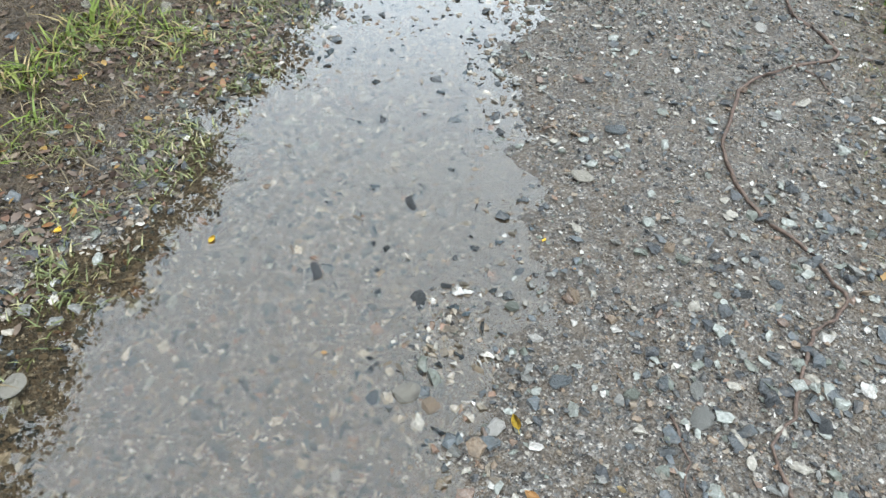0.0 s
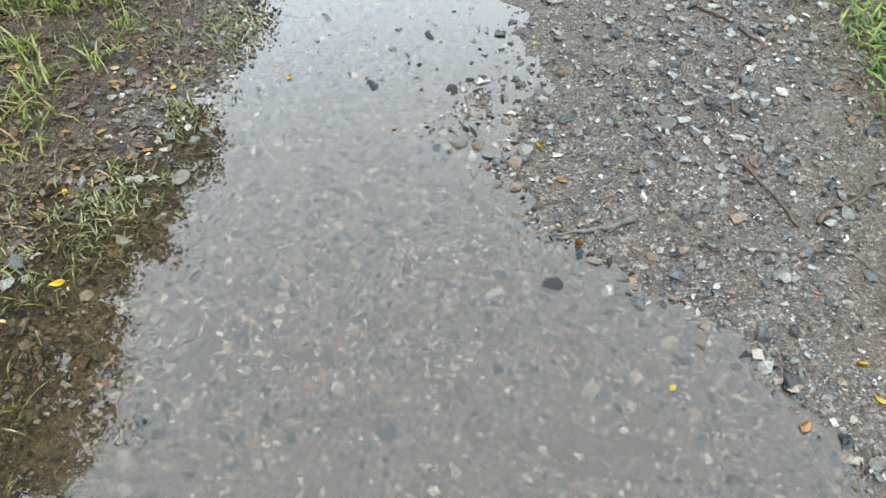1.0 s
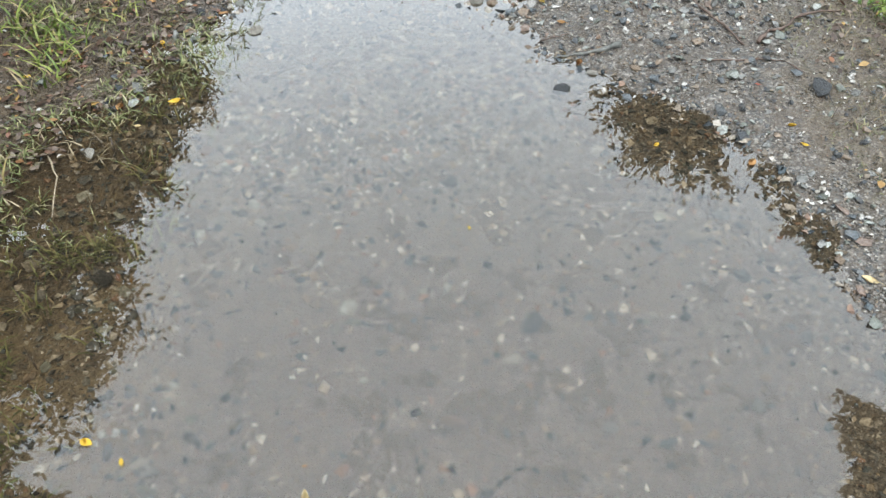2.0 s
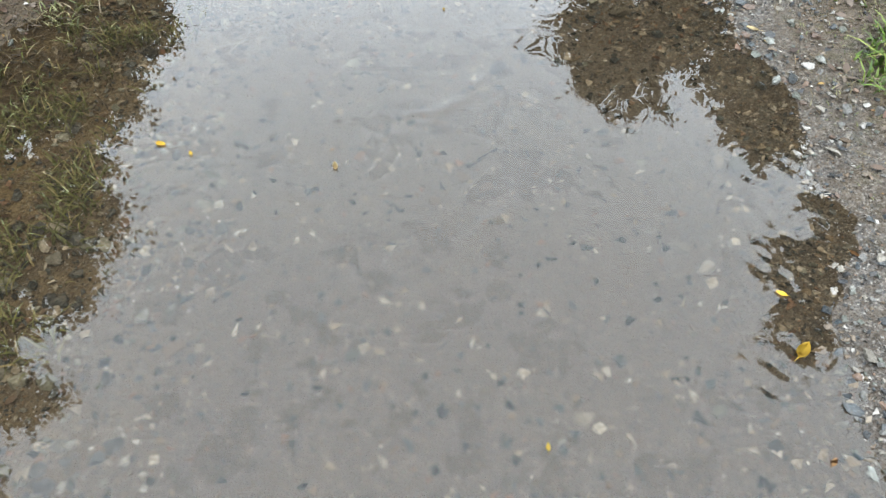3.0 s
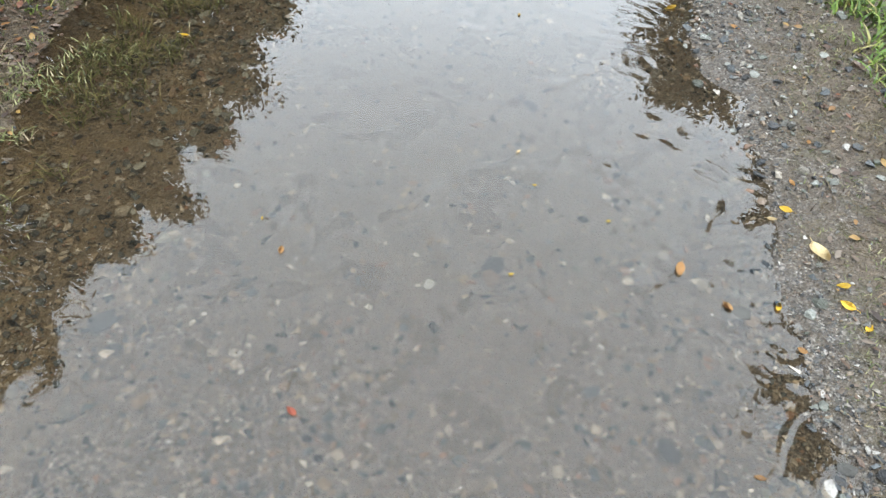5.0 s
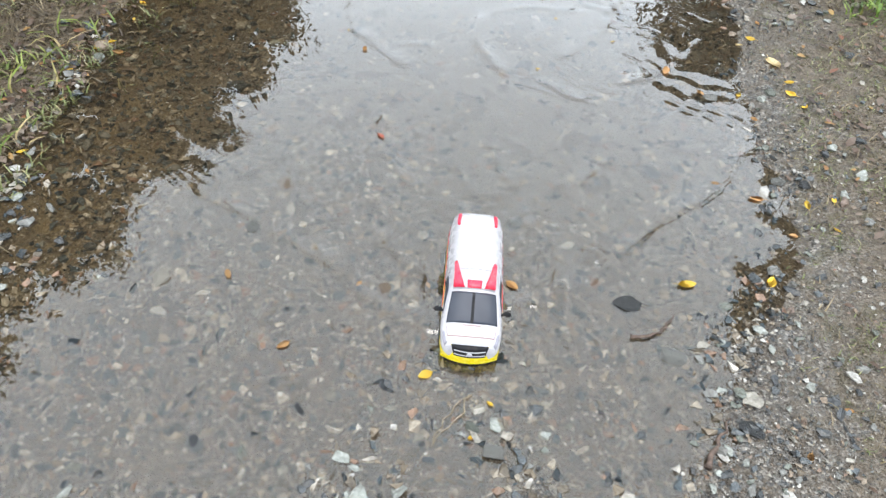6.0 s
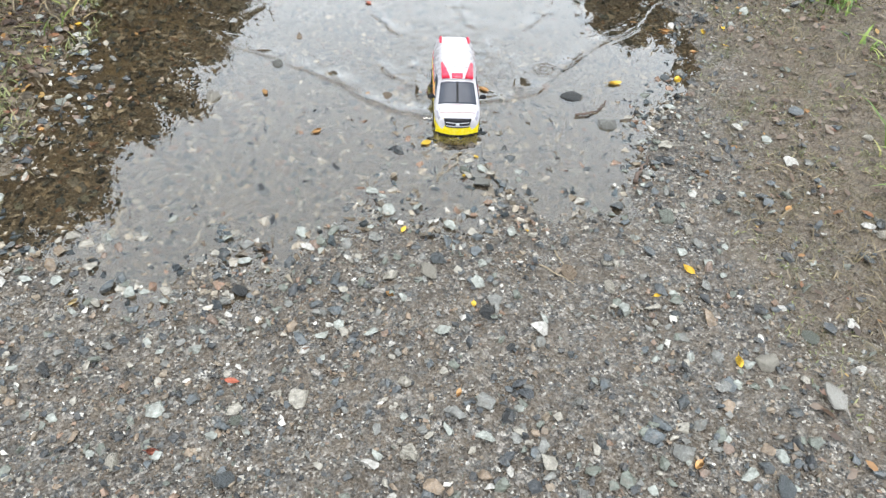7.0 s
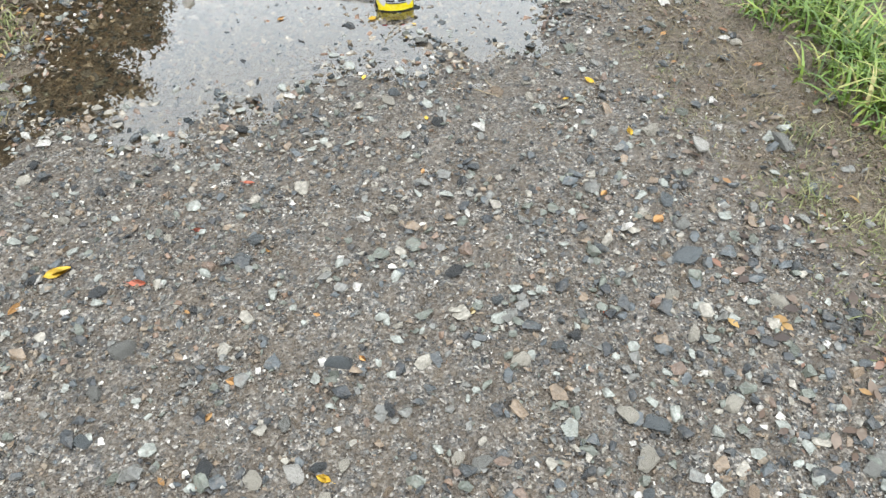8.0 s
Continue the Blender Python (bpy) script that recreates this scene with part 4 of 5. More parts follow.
def stone(x, y, size, tone, shape, turn):
    if abs(x - CAR_X) < 0.12 and -0.20 < y - CAR_Y < 0.19:
        return  # the toy stands here
    key = shape, tone
    if key not in stone_meshes:
        stone_meshes[key] = SHAPES[shape].copy()
        stone_meshes[key].materials.append(M_STONES[tone])
    ob = new("stone", stone_meshes[key])
    ob.parent = ground
    z = float(ground_z(x, y))
    ob.matrix_basis = pose(x, y, z + size * (0.18 if z < 0 else 0.08), rng.uniform(-12, 12), rng.uniform(-12, 12), turn) @ Matrix.Diagonal((size, size, size * 0.8, 1))


for x, y, cm, tone in STONES_A + STONES_B + STONES_C + STONES_D + STONES_E + STONES_F:
    stone(x, y, cm * 0.0115, tone, int(rng.integers(10)), rng.uniform(0, 360))
placed = 0
while placed < 180:
    x, y = rng.uniform(-1.15, 0.95), rng.uniform(-1.7, 5.9)
    if inside(x, y) > 0.02 and rng.random() < 0.85:
        continue
    stone(x, y, rng.uniform(0.022, 0.042), int(rng.choice([0, 0, 1, 1, 1, 2, 2, 3, 5, 6, 6])), int(rng.integers(10)), rng.uniform(0, 360))
    placed += 1

# ---- fallen leaves: x, y, length in cm, colour ----
LEAVES_A = [(-0.94, 4.79, 3.0, 1), (-1.24, 4.68, 3.9, 0), (-1.01, 4.57, 2.1, 1), (-0.08, 4.55, 1.4, 0), (-0.01, 4.49, 1.4, 1), (-1.12, 4.35, 3.3, 1), (-0.71, 4.33, 2.3, 0), (-1.04, 4.3, 2.8, 2), (-1.17, 4.3, 3.3, 2), (-0.99, 4.25, 3.0, 0), (-0.4, 4.15, 1.4, 1), (-0.05, 4.12, 3.5, 0), (0.13, 4.05, 1.9, 2), (-1.18, 4.04, 2.8, 1), (0.0, 4.0, 3.1, 1), (-1.09, 3.95, 2.7, 1), (0.0, 3.86, 2.6, 2), (-1.13, 3.88, 2.8, 1), (-1.09, 3.85, 2.8, 0), (0.04, 3.82, 3.0, 1), (0.48, 3.73, 1.7, 3), (-1.28, 3.76, 3.9, 1), (-0.98, 3.6, 3.7, 0), (0.53, 3.58, 2.5, 0)]
LEAVES_B = [(-0.95, 3.59, 1.7, 2), (-1.11, 3.57, 3.3, 1), (0.54, 3.51, 2.3, 0), (0.2, 3.5, 1.9, 0), (0.41, 3.45, 3.0, 1), (-0.23, 3.21, 1.2, 0), (0.56, 3.11, 4.0, 2), (0.58, 3.06, 2.3, 0), (-0.78, 2.66, 1.7, 0), (-0.48, 2.67, 1.0, 1), (-0.47, 2.62, 2.6, 2), (-1.14, 2.38, 3.9, 3), (0.54, 2.37, 2.3, 1), (0.37, 2.28, 2.4, 0), (0.55, 2.21, 1.9, 3), (0.37, 2.16, 4.6, 0), (0.55, 2.06, 3.1, 1), (-0.09, 1.99, 1.6, 0), (0.35, 1.96, 1.9, 1), (0.51, 1.96, 1.2, 0), (-0.99, 1.63, 2.9, 0), (0.62, 1.37, 2.6, 1), (0.59, 1.27, 3.3, 0), (0.56, 1.24, 2.4, 2)]
LEAVES_C = [(-0.02, 1.34, 1.7, 2), (0.2, 1.15, 1.3, 0), (0.64, 1.14, 7.1, 2), (0.03, 1.23, 1.2, 0), (0.35, 1.04, 4.3, 1), (0.67, 1.05, 3.2, 0), (-0.53, 0.99, 1.0, 0), (0.67, 1.0, 3.6, 0), (-1.13, 0.96, 2.5, 0), (0.54, 0.98, 2.7, 0), (0.01, 0.95, 1.3, 0), (0.44, 0.96, 2.8, 1), (0.7, 0.95, 2.9, 0), (-0.46, 0.91, 2.4, 1), (0.57, 0.88, 2.3, 1), (-1.11, 0.75, 2.9, 0), (-1.13, 0.72, 4.2, 0), (-1.07, 0.71, 3.5, 1), (0.72, 0.6, 2.4, 0), (0.46, 0.6, 2.2, 1), (-0.32, 0.56, 2.7, 3), (0.66, 0.57, 3.2, 0), (0.55, 0.57, 3.7, 1), (0.71, 0.5, 2.3, 0)]
LEAVES_D = [(0.62, 0.47, 2.2, 1), (0.56, 0.32, 3.4, 0), (0.39, 0.27, 4.2, 0), (0.05, 0.18, 3.3, 1), (-1.08, 0.15, 3.2, 0), (-0.11, 0.14, 1.9, 1), (-0.24, 0.11, 1.8, 1), (0.01, 0.11, 2.3, 0), (-0.01, 0.09, 2.1, 2), (-0.49, 0.07, 2.7, 1), (0.66, 0.04, 1.9, 1), (-0.07, -0.06, 3.1, 0), (-0.33, -0.06, 3.0, 1), (0.58, -0.07, 2.5, 1), (0.05, -0.09, 1.5, 0), (0.03, -0.16, 1.3, 0), (0.74, -0.17, 2.9, 1), (0.17, -0.31, 2.3, 0), (-0.08, -0.35, 2.1, 0), (0.5, -0.38, 3.2, 0), (0.43, -0.46, 2.2, 0), (-0.08, -0.53, 2.1, 1), (0.08, -0.53, 1.9, 0), (0.56, -0.6, 2.7, 0)]
LEAVES_E = [(-0.65, -0.63, 2.4, 2), (0.07, -0.73, 2.0, 1), (-0.31, -0.76, 2.7, 3), (0.46, -0.81, 2.7, 1), (0.56, -0.89, 3.8, 1), (-0.39, -0.9, 2.6, 3), (-0.24, -0.96, 1.9, 1), (-0.64, -1.01, 5.6, 0), (-0.48, -1.04, 3.6, 3), (-0.69, -1.1, 3.6, 1), (-0.37, -1.11, 1.6, 1), (-0.13, -1.12, 1.5, 1), (0.16, -1.12, 2.1, 2), (0.41, -1.13, 2.5, 3), (-0.04, -1.22, 1.8, 1), (-0.26, -1.26, 3.0, 1), (-0.29, -1.33, 2.4, 1), (-0.34, -1.44, 1.9, 1), (-0.09, -1.44, 2.8, 0)]
LEAVES_F = [(-0.98, 0.06, 2.2, 1), (-0.95, -0.16, 2.2, 1), (-1.07, 0.29, 2.4, 0), (-1.33, 0.42, 2.6, 2), (-1.14, 0.6, 2, 0), (-1.08, -0.03, 3, 1), (-1.09, 0.49, 2.2, 1), (-0.9, 0.27, 1.8, 1), (-1.18, 0.67, 2.2, 2), (-1.15, 0.45, 2.6, 1), (-1.11, 0.87, 2, 0), (-1.3, 1.1, 2.4, 2), (0.74, 0.81, 1.8, 1), (0.68, 1.53, 2, 1), (-1.26, 2.27, 4, 1), (-1.25, 2.13, 3, 1), (-1.04, 3.5, 2, 2), (-1.37, 3.65, 2.4, 0), (-0.85, 2.69, 2.6, 0), (-0.99, 3.98, 1.6, 0)]

LEAF_WORDS = ["bright yellow fallen leaf lying wet on the track", "orange-brown fallen leaf lying wet on the track",
              "pale straw-coloured fallen leaf on wet gravel", "dark russet fallen leaf on wet gravel"]


def leaf_mesh(kind, material):
    """A pointed leaf one unit long, folded along its rib, with a stalk."""
    bm = bmesh.new()
    n, curl, wide = 7, 0.02 + 0.02 * kind, 0.24 + 0.05 * (kind % 2)
    ribs = []
    for i in range(n + 1):
        f = i / n
        w = wide * math.sin(math.pi * f ** 0.85) ** 0.8 + 0.004
        z = curl * (2 * f - 1) ** 2 * 0.9 + 0.03
        ribs.append([bm.verts.new((f - 0.5, s * w, z + abs(s) * w * 0.10 + 0.015 * math.sin(5 * f + 2 * s + kind))) for s in (-1, -0.5, 0, 0.5, 1)])
    for a, b in zip(ribs, ribs[1:]):
        for j in range(4):
            bm.faces.new((a[j], a[j + 1], b[j + 1], b[j]))
    bmesh.ops.solidify(bm, geom=bm.faces[:], thickness=0.005)
    tube(bm, [(-0.5, 0, curl * 0.9 + 0.03), (-0.66, 0.02, curl + 0.05), (-0.78, 0.05, curl * 0.8)], [0.014, 0.011, 0.008], 5)
    bmesh.ops.recalc_face_normals(bm, faces=bm.faces)
    me = bpy.data.meshes.new("fallen_leaf")
    bm.to_mesh(me)
    bm.free()
    for p in me.polygons:
        p.use_smooth = False
    me.materials.append(material)
    return me


leaf_meshes = [[leaf_mesh(k, m) for k in range(3)] for m in M_LEAVES]
for x, y, cm, colour in LEAVES_A + LEAVES_B + LEAVES_C + LEAVES_D + LEAVES_E + LEAVES_F:
    ob = tagged(new("fallen_leaf", leaf_meshes[colour][int(rng.integers(3))]), LEAF_WORDS[colour], "leaf", "fallen leaves on the track")
    wet = float(ground_z(x, y)) < -0.001
    z, sway = (0.0022, 3) if wet else (float(ground_z(x, y)) + 0.004, 8)
    s = cm * 0.0092
    ob.matrix_world = pose(x, y, z, rng.uniform(-sway, sway), rng.uniform(-sway, sway), rng.uniform(0, 360)) @ Matrix.Diagonal((s, s, s, 1))


# ---- gravel, litter and grass ----
def base_stones(count, points, seed, thick=0.36):
    """Small angular hulls as arrays of corners and triangles."""
    made = []
    for k in range(count):
        r = random.Random(seed + k)
        bm = bmesh.new()
        for _ in range(points):
            p = Vector((r.gauss(0, 1), r.gauss(0, 1), r.gauss(0, 1))).normalized()
            bm.verts.new((p.x * 0.5, p.y * 0.42, p.z * thick))
        bmesh.ops.convex_hull(bm, input=bm.verts)
        bmesh.ops.delete(bm, geom=[v for v in bm.verts if not v.link_faces], context="VERTS")
        bmesh.ops.triangulate(bm, faces=bm.faces)
        bm.verts.index_update()
        made.append((np.array([v.co for v in bm.verts]), np.array([[v.index for v in f.verts] for f in bm.faces])))
        bm.free()
    return made


def turned(n, tilt):
    a, t, b = rng.uniform(0, math.tau, n), rng.normal(0, tilt, n), rng.uniform(0, math.tau, n)
    ca, sa, ct, st, cb, sb = np.cos(a), np.sin(a), np.cos(t), np.sin(t), np.cos(b), np.sin(b)
    o = np.zeros(n)
    za = np.stack([ca, -sa, o, sa, ca, o, o, o, o + 1], 1).reshape(-1, 3, 3)
    xt = np.stack([o + 1, o, o, o, ct, -st, o, st, ct], 1).reshape(-1, 3, 3)
    zb = np.stack([cb, -sb, o, sb, cb, o, o, o, o + 1], 1).reshape(-1, 3, 3)
    return za @ xt @ zb


def strew(px, py, size, shapes, sink, tilt):
    verts, tris, at = [], [], 0
    which = rng.integers(len(shapes), size=len(px))
    pz = ground_z(px, py)
    for k, (v, f) in enumerate(shapes):
        i = np.flatnonzero(which == k)
        if not len(i):
            continue
        sc = size[i, None] * np.stack([np.ones(len(i)), rng.uniform(0.65, 1.15, len(i)), rng.uniform(0.45, 1.1, len(i))], 1)
        p = np.einsum("nij,nkj->nki", turned(len(i), tilt), v[None] * sc[:, None])
        p = p + np.stack([px[i], py[i], pz[i] + sink * size[i]], 1)[:, None]
        verts.append(p.reshape(-1, 3))
        tris.append((f[None] + at + (np.arange(len(i)) * len(v))[:, None, None]).reshape(-1, 3))
        at += len(i) * len(v)
    return np.concatenate(verts), np.concatenate(tris)


def scatter(n, x0, x1, y0, y1, keep):
    px, py = rng.uniform(x0, x1, n), rng.uniform(y0, y1, n)
    k = rng.random(n) < keep(px, py)
    return px[k], py[k]


def gravel_share(x, y):
    """How thickly the gravel lies: thinner on the puddle's bed and towards the verges."""
    d = inside(x, y)
    share = np.where(d > 0.1, np.maximum(np.interp(y, [0.1, 0.7, 2.8, 3.5], [0.75, 0.13, 0.13, 0.75]), np.clip((-0.6 - x) / 0.15, 0, 1) * np.interp(y, [0.0, 0.6, 2.9, 3.5], [1.2, 0.9, 0.9, 1.2])), 1.0)
    bank = np.interp(y, [2.6, 3.3, 6.0], [1.12, 1.06, 1.04])
    share = share * np.clip((x + bank + 0.14) / 0.22, 0.12, 1) * np.clip((1.10 - x) / 0.35, 0.15, 1)
    worn = np.clip((x - np.interp(y, [-0.8, -0.3], [0.70, 0.55])) / 0.15, 0, 1) * np.clip((3.6 - y) / 0.4, 0, 1) * np.clip((y + 0.75) / 0.4, 0, 1)
    patchy = 0.68 + 0.45 * smooth_noise(x, y, 0.35, 61) + 0.50 * smooth_noise(x, y, 0.09, 62)
    return share * (1 - 0.55 * worn) * np.clip(patchy, 0.15, 1.2)


def coarse_share(x, y):
    """Coarse stones lie in drifts: on the rise before the puddle and along the track's crown."""
    rise = 1.3 * np.exp(-((x - 0.35) / 0.35) ** 2 - ((y - 4.35) / 0.45) ** 2) + 2.6 * np.exp(-((x - 0.44) / 0.38) ** 2 - ((y + 1.20) / 0.50) ** 2)
    bank = np.exp(-((x + 0.98) / 0.20) ** 2) * np.interp(y, [-0.7, -0.5, 0.5, 1.6, 2.6, 3.4], [0.4, 0.15, 0.2, 0.45, 0.55, 0.3])
    return gravel_share(x, y) * (0.55 + 0.9 * rise + 0.35 * np.exp(-((y + 0.3) / 0.3) ** 2) + 0.4 * np.exp(-((inside(x, y) - 0.02) / 0.08) ** 2)) * np.where((inside(x, y) > 0.03) & (x > -0.7), 0.45, 1) + bank


for name, count, low, high, points, sink, label in (
        ("fine_gravel", 185000, 0.0048, 0.0105, 5, 0.20, "fine mixed wet gravel strewn over the track"),
        ("gravel", 68000, 0.0085, 0.021, 8, 0.24, "angular grey and tan wet gravel on the track"),
        ("coarse_gravel", 16500, 0.018, 0.044, 14, 0.16, "coarse grey-green crushed stone flakes on the track")):
    px, py = scatter(count, -1.5, 1.1, -1.75, 6.2, coarse_share if name == "coarse_gravel" else gravel_share)
    sizes = low * (high / low) ** (rng.random(len(px)) ** 1.9)
    strewn = mesh_object(name, *strew(px, py, sizes, base_stones(14, points, 300 + points, 0.26 if points == 14 else 0.36), sink, 0.35), M_FLAKE if points == 14 else M_GRAVEL)
    tagged(strewn, label, "gravel", kind="stuff")


def bed_share(x, y):
    shallow = np.interp(y, [0.25, 0.8, 1.5, 2.9, 3.5], [1.0, 0.50, 0.28, 0.27, 1.0]) + 0.25 * np.clip(x / 0.3, 0, 1)
    return shallow * np.clip((inside(x, y) + 0.05) / 0.10, 0, 1) * np.clip(0.75 + 0.5 * smooth_noise(x, y, 0.3, 64) + 0.3 * smooth_noise(x, y, 0.08, 65), 0.1, 1)


px, py = scatter(104000, -1.25, 0.6, -0.65, 5.9, bed_share)
sizes = 0.0065 * (0.034 / 0.0065) ** (rng.random(len(px)) ** 2.1)
pebbles = mesh_object("bed_pebbles", *strew(px, py, sizes, base_stones(14, 6, 700), 0.12, 0.25), M_BED)
tagged(pebbles, "pale tan and grey pebbles on the puddle's bed", "pebbles", kind="stuff")


def blades(px, py, length, width, bend):
    """Curved tapering blades of grass, seven corners each."""
    n = len(px)
    pz = ground_z(px, py)
    a = rng.uniform(0, math.tau, n)
    out = np.stack([np.cos(a), np.sin(a), np.zeros(n)], 1)
    side = np.stack([-np.sin(a), np.cos(a), np.zeros(n)], 1)
    rows = []
    for f, w in ((0.0, 1.0), (0.4, 0.85), (0.75, 0.55), (1.0, 0.0)):
        c = np.stack([px, py, pz - 0.004], 1) + out * (bend * length * f ** 1.8)[:, None]
        c[:, 2] += length * (f - 0.42 * bend * f ** 2.4)
        half = side * (width * w * 0.5)[:, None]
        rows += [c - half, c + half] if w else [c]
    verts = np.stack(rows, 1).reshape(-1, 3)
    b = np.arange(n) * 7
    pattern = [(0, 1, 3), (0, 3, 2), (2, 3, 5), (2, 5, 4), (4, 5, 6)]
    return verts, np.concatenate([np.stack([b + i for i in t], 1) for t in pattern])


def verge_share(x, y):
    left = np.clip((np.interp(y, [-1.0, 0.2, 0.8, 1.2, 2.2, 3.0, 3.6, 4.3, 6.0], [-1.02, -1.04, -1.18, -1.33, -1.36, -1.32, -1.22, -1.12, -1.08]) - x + 0.12 * smooth_noise(x, y, 0.5, 71)) / 0.22, 0, 1)
    right = np.clip((x - np.interp(y, [-1.6, -0.7, -0.55, -0.31, -0.06, 0.38, 0.7, 1.27, 1.8, 2.1, 2.5, 3.6, 6.0], [1.10, 1.10, 1.02, 0.96, 1.00, 1.06, 0.96, 0.90, 0.88, 0.80, 0.75, 0.78, 0.80]) + 0.08 * smooth_noise(x, y, 0.4, 72)) / 0.15, 0, 1)
    return np.maximum(left, right) * np.where(x < 0, np.clip(0.15 + 1.9 * smooth_noise(x, y, 0.11, 73), 0, 1), np.clip(0.60 + 1.3 * smooth_noise(x, y, 0.15, 73), 0, 1))


strips = [scatter(48000, -2.0, -1.0, -1.7, 6.4, verge_share), scatter(64000, 0.70, 1.55, -1.7, 6.4, verge_share)]
px, py = np.concatenate([s[0] for s in strips]), np.concatenate([s[1] for s in strips])
tall = np.where(px > 0, 0.026 + 0.060 * rng.random(len(px)) ** 1.6 + 0.07 * rng.random(len(px)) ** 2 * (py < 0.1), 0.028 + 0.062 * rng.random(len(px)) ** 1.6)
width = rng.uniform(0.003, 0.0070, len(px)) * np.where(px > 0, 1.5, 1.2)
bend = rng.uniform(0.5, 1.35, len(px))
for side, material, label in ((px < 0, M_GRASS, "rough wet grass with yellowing blades along the verge"), (px > 0, M_LUSH, "lush bright green wet grass along the verge")):
    verge = mesh_object("verge_grass", *blades(px[side], py[side], tall[side], width[side], bend[side]), material)
    tagged(verge, label, "grass", kind="stuff")


TUFTS = ((0.80, -1.13, 0.05), (0.90, -1.20, 0.06), (0.88, -0.84, 0.06), (1.00, -0.93, 0.06), (1.03, -1.12, 0.07), (0.78, -1.00, 0.03), (0.95, -0.66, 0.06))


def tufted(x, y):
    return sum(np.exp(-((x - cx) ** 2 + (y - cy) ** 2) / r ** 2) for cx, cy, r in TUFTS)


def sprig_share(x, y):
    left = np.clip((np.interp(y, [-0.6, 0.2, 0.6, 2.6, 3.3, 6.0], [-0.92, -0.97, -0.96, -0.88, -0.83, -0.79]) - x) / 0.1, 0, 1)
    right = np.clip((x - 0.58 - np.clip(-0.3 - y, 0, 1) * 0.25) / 0.18, 0, 1) * 0.95
    return np.maximum(left, right) * np.clip(np.where(x < 0, np.interp(y, [0.6, 1.0, 3.2, 3.7], [0.40, 0.06, 0.05, 0.26]), 0.27) + 0.9 * tufted(x, y) + 0.30 * np.clip((x - 0.78) / 0.15, 0, 1) * np.clip((-0.45 - y) / 0.2, 0, 1) + 1.3 * smooth_noise(x, y, 0.10, 81) + 0.9 * smooth_noise(x, y, 0.045, 82), 0, 1)


strips = [scatter(56000, -1.45, -0.80, -1.7, 6.2, sprig_share), scatter(52000, 0.5, 1.15, -1.7, 6.2, sprig_share)]
px, py = np.concatenate([s[0] for s in strips]), np.concatenate([s[1] for s in strips])
sprigs = mesh_object("low_sprigs", *blades(px, py, rng.uniform(0.012, 0.036, len(px)) * np.where(px > 0, 0.55 + 0.9 * np.minimum(tufted(px, py), 1), 1) + 0.8 * np.clip(-ground_z(px, py), 0, 0.03), rng.uniform(0.0025, 0.0055, len(px)) * np.where(px > 0, 0.7, 1), rng.uniform(0.6, 1.1, len(px))), M_SPRIG)
tagged(sprigs, "short trampled grass sprigs creeping over the gravel edge", "grass", kind="stuff")


def thatch_share(x, y):
    edge = np.interp(y, [-1.0, 0.3, 0.9, 2.6, 3.3, 6.0], [-0.88, -0.92, -1.02, -1.02, -0.88, -0.84])
    left = np.clip((edge - x) / 0.10, 0, 1)
    right = 0.85 * np.clip((x - 0.58 - np.clip(-0.3 - y, 0, 1) * 0.3) / 0.22, 0, 1)
    return np.maximum(left, right) * np.clip(0.45 + 1.0 * smooth_noise(x, y, 0.11, 85) + 0.4 * smooth_noise(x, y, 0.3, 86), 0, 1)


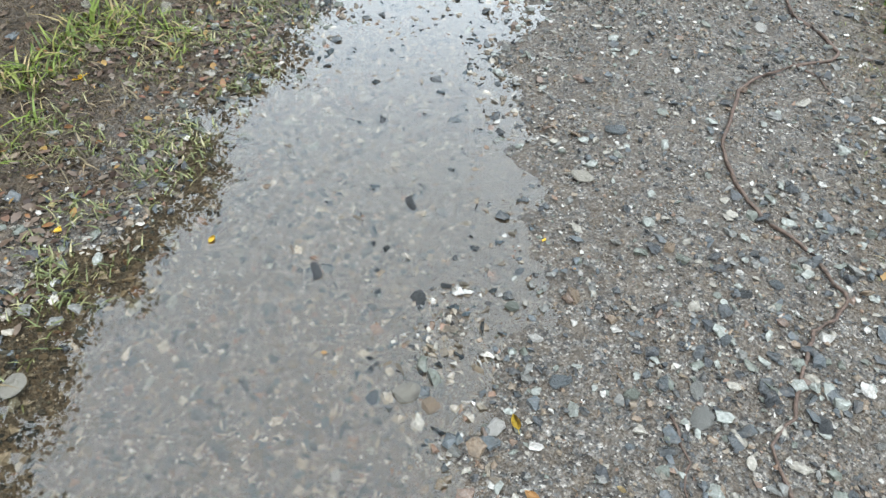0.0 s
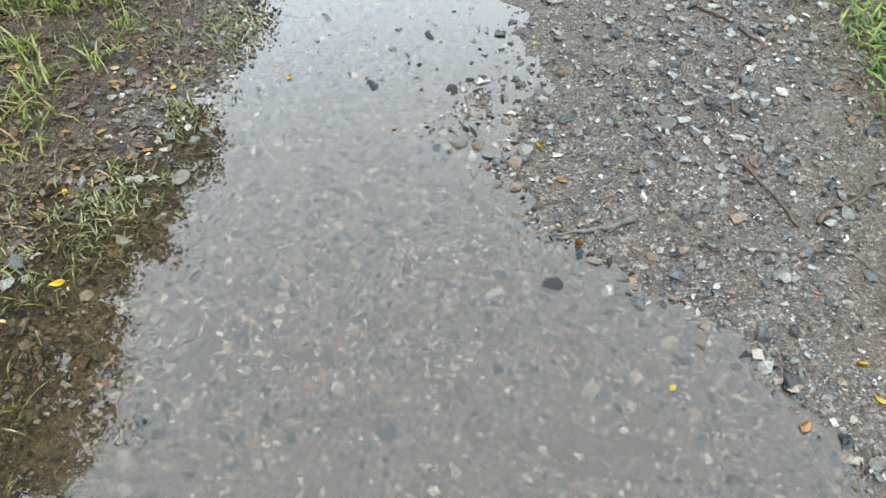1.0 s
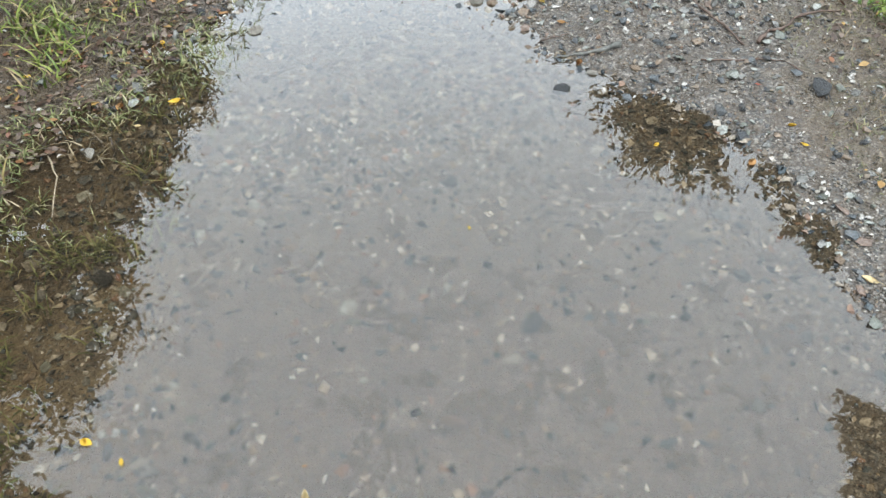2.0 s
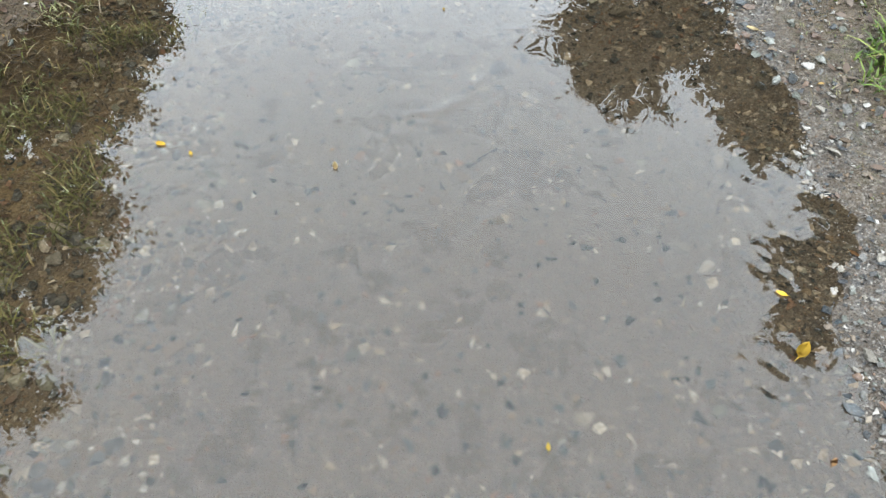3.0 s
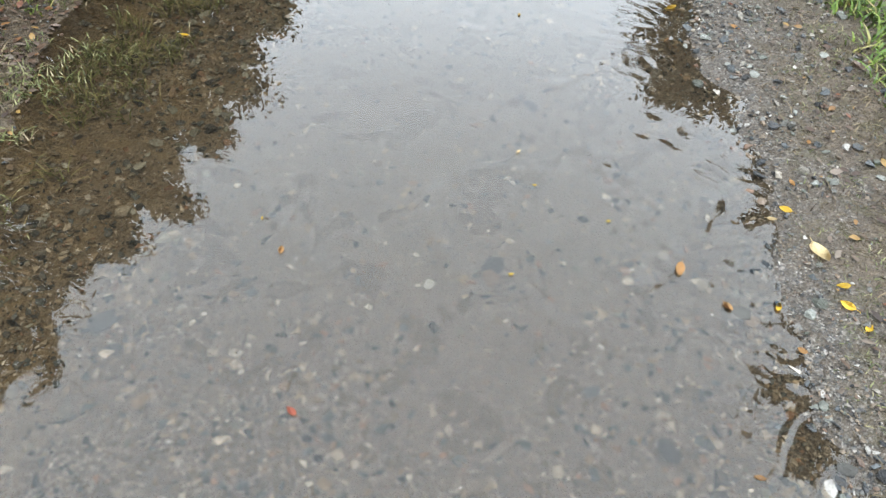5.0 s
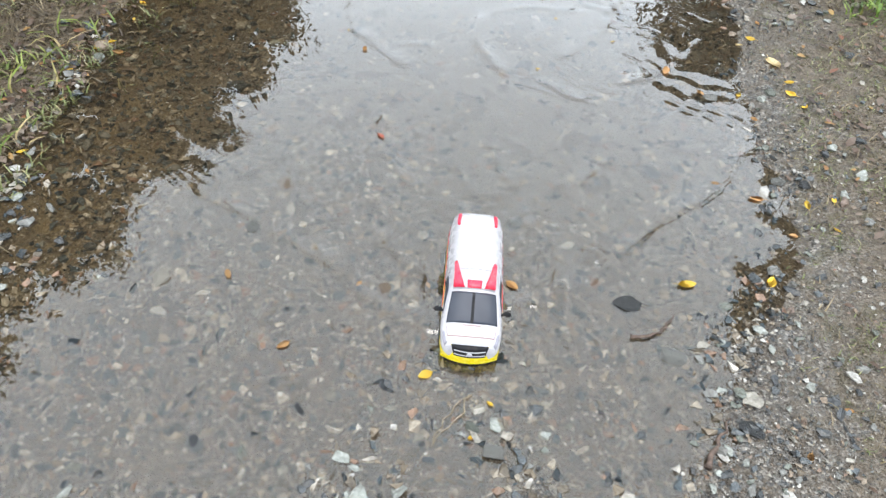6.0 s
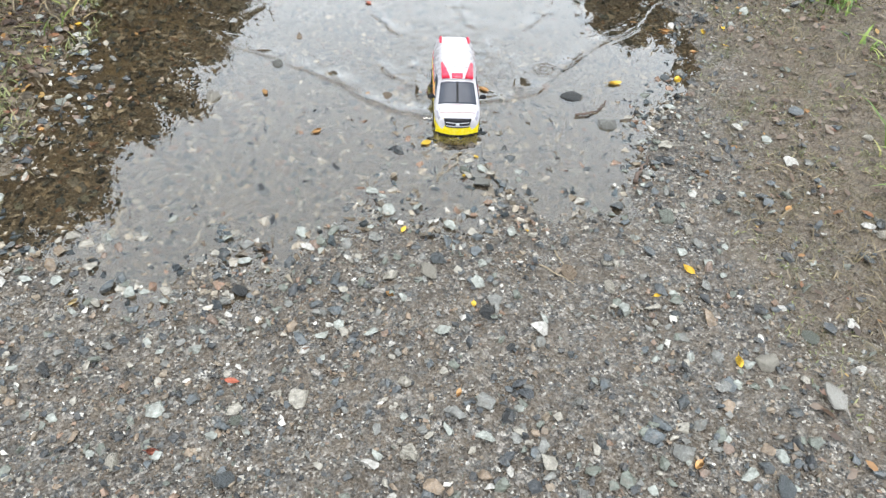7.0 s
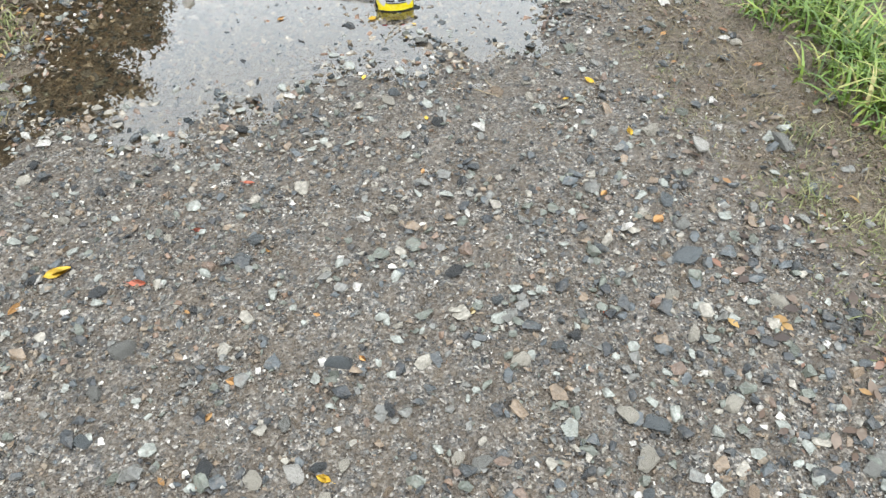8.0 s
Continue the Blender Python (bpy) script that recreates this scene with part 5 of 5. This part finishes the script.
strips = [scatter(19000, -1.7, -0.85, -1.7, 6.2, thatch_share), scatter(36000, 0.5, 1.2, -1.7, 6.2, thatch_share)]
px, py = np.concatenate([s[0] for s in strips]), np.concatenate([s[1] for s in strips])
thatch = mesh_object("dead_grass", *blades(px, py, rng.uniform(0.018, 0.055, len(px)) * np.where(px > 0, 0.7, 1), rng.uniform(0.0022, 0.0055, len(px)) * np.where(px > 0, 0.75, 1), rng.uniform(0.8, 1.5, len(px))), M_DEADGRASS)
tagged(thatch, "matted olive-brown dead grass lying along the wet verges", "grass", kind="stuff")


def litter_share(x, y):
    left = np.clip((np.interp(y, [2.6, 3.3, 6.0], [-0.93, -0.84, -0.80]) - x) / 0.15, 0, 1)
    right = 0.6 * np.clip((x - 0.58) / 0.25, 0, 1)
    return np.maximum(left, right) * np.clip(0.7 + 0.6 * smooth_noise(x, y, 0.22, 91), 0, 1) * np.where(inside(x, y) > 0.02, 0.09, 1)


strips = [scatter(23000, -1.75, -0.85, -1.7, 6.3, litter_share), scatter(9500, 0.55, 1.2, -1.7, 6.3, litter_share)]
px, py = np.concatenate([s[0] for s in strips]), np.concatenate([s[1] for s in strips])
n = len(px)
flat_turn = turned(n, 0.3)
length = 0.010 * (0.036 / 0.010) ** (rng.random(n) ** 1.5)
shape = np.array([(-0.5, 0, 0.04), (-0.12, -0.24, 0.10), (-0.12, 0.24, 0.10), (0.2, -0.2, 0.08), (0.2, 0.2, 0.08), (0.5, 0, 0.02)])
p = np.einsum("nij,nkj->nki", flat_turn, shape[None] * length[:, None, None]) + np.stack([px, py, ground_z(px, py) + 0.006], 1)[:, None]
b = np.arange(n) * 6
tris = np.concatenate([np.stack([b + i for i in t], 1) for t in ((0, 1, 2), (1, 3, 2), (2, 3, 4), (3, 5, 4))])
litter = mesh_object("leaf_litter", p.reshape(-1, 3), tris, M_LITTER)
tagged(litter, "small brown decaying leaves scattered along the verges", "leaf litter", kind="stuff")

# ---- added back row of lower shrubs: blocks sky gaps in the hedge's reflection ----
for k in range(13):
    tree(-3.35 + rng.uniform(-0.1, 0.1), 0.7 + 0.80 * k, (2.30, 2.35, 2.4, 2.45, 2.5, 2.6, 2.6, 2.3, 2.0)[min(k, 8)], 0.70, 3000, 0.10, "lower brownish-green shrub added to fill the hedge row's gaps", "shrub", low=0.06)
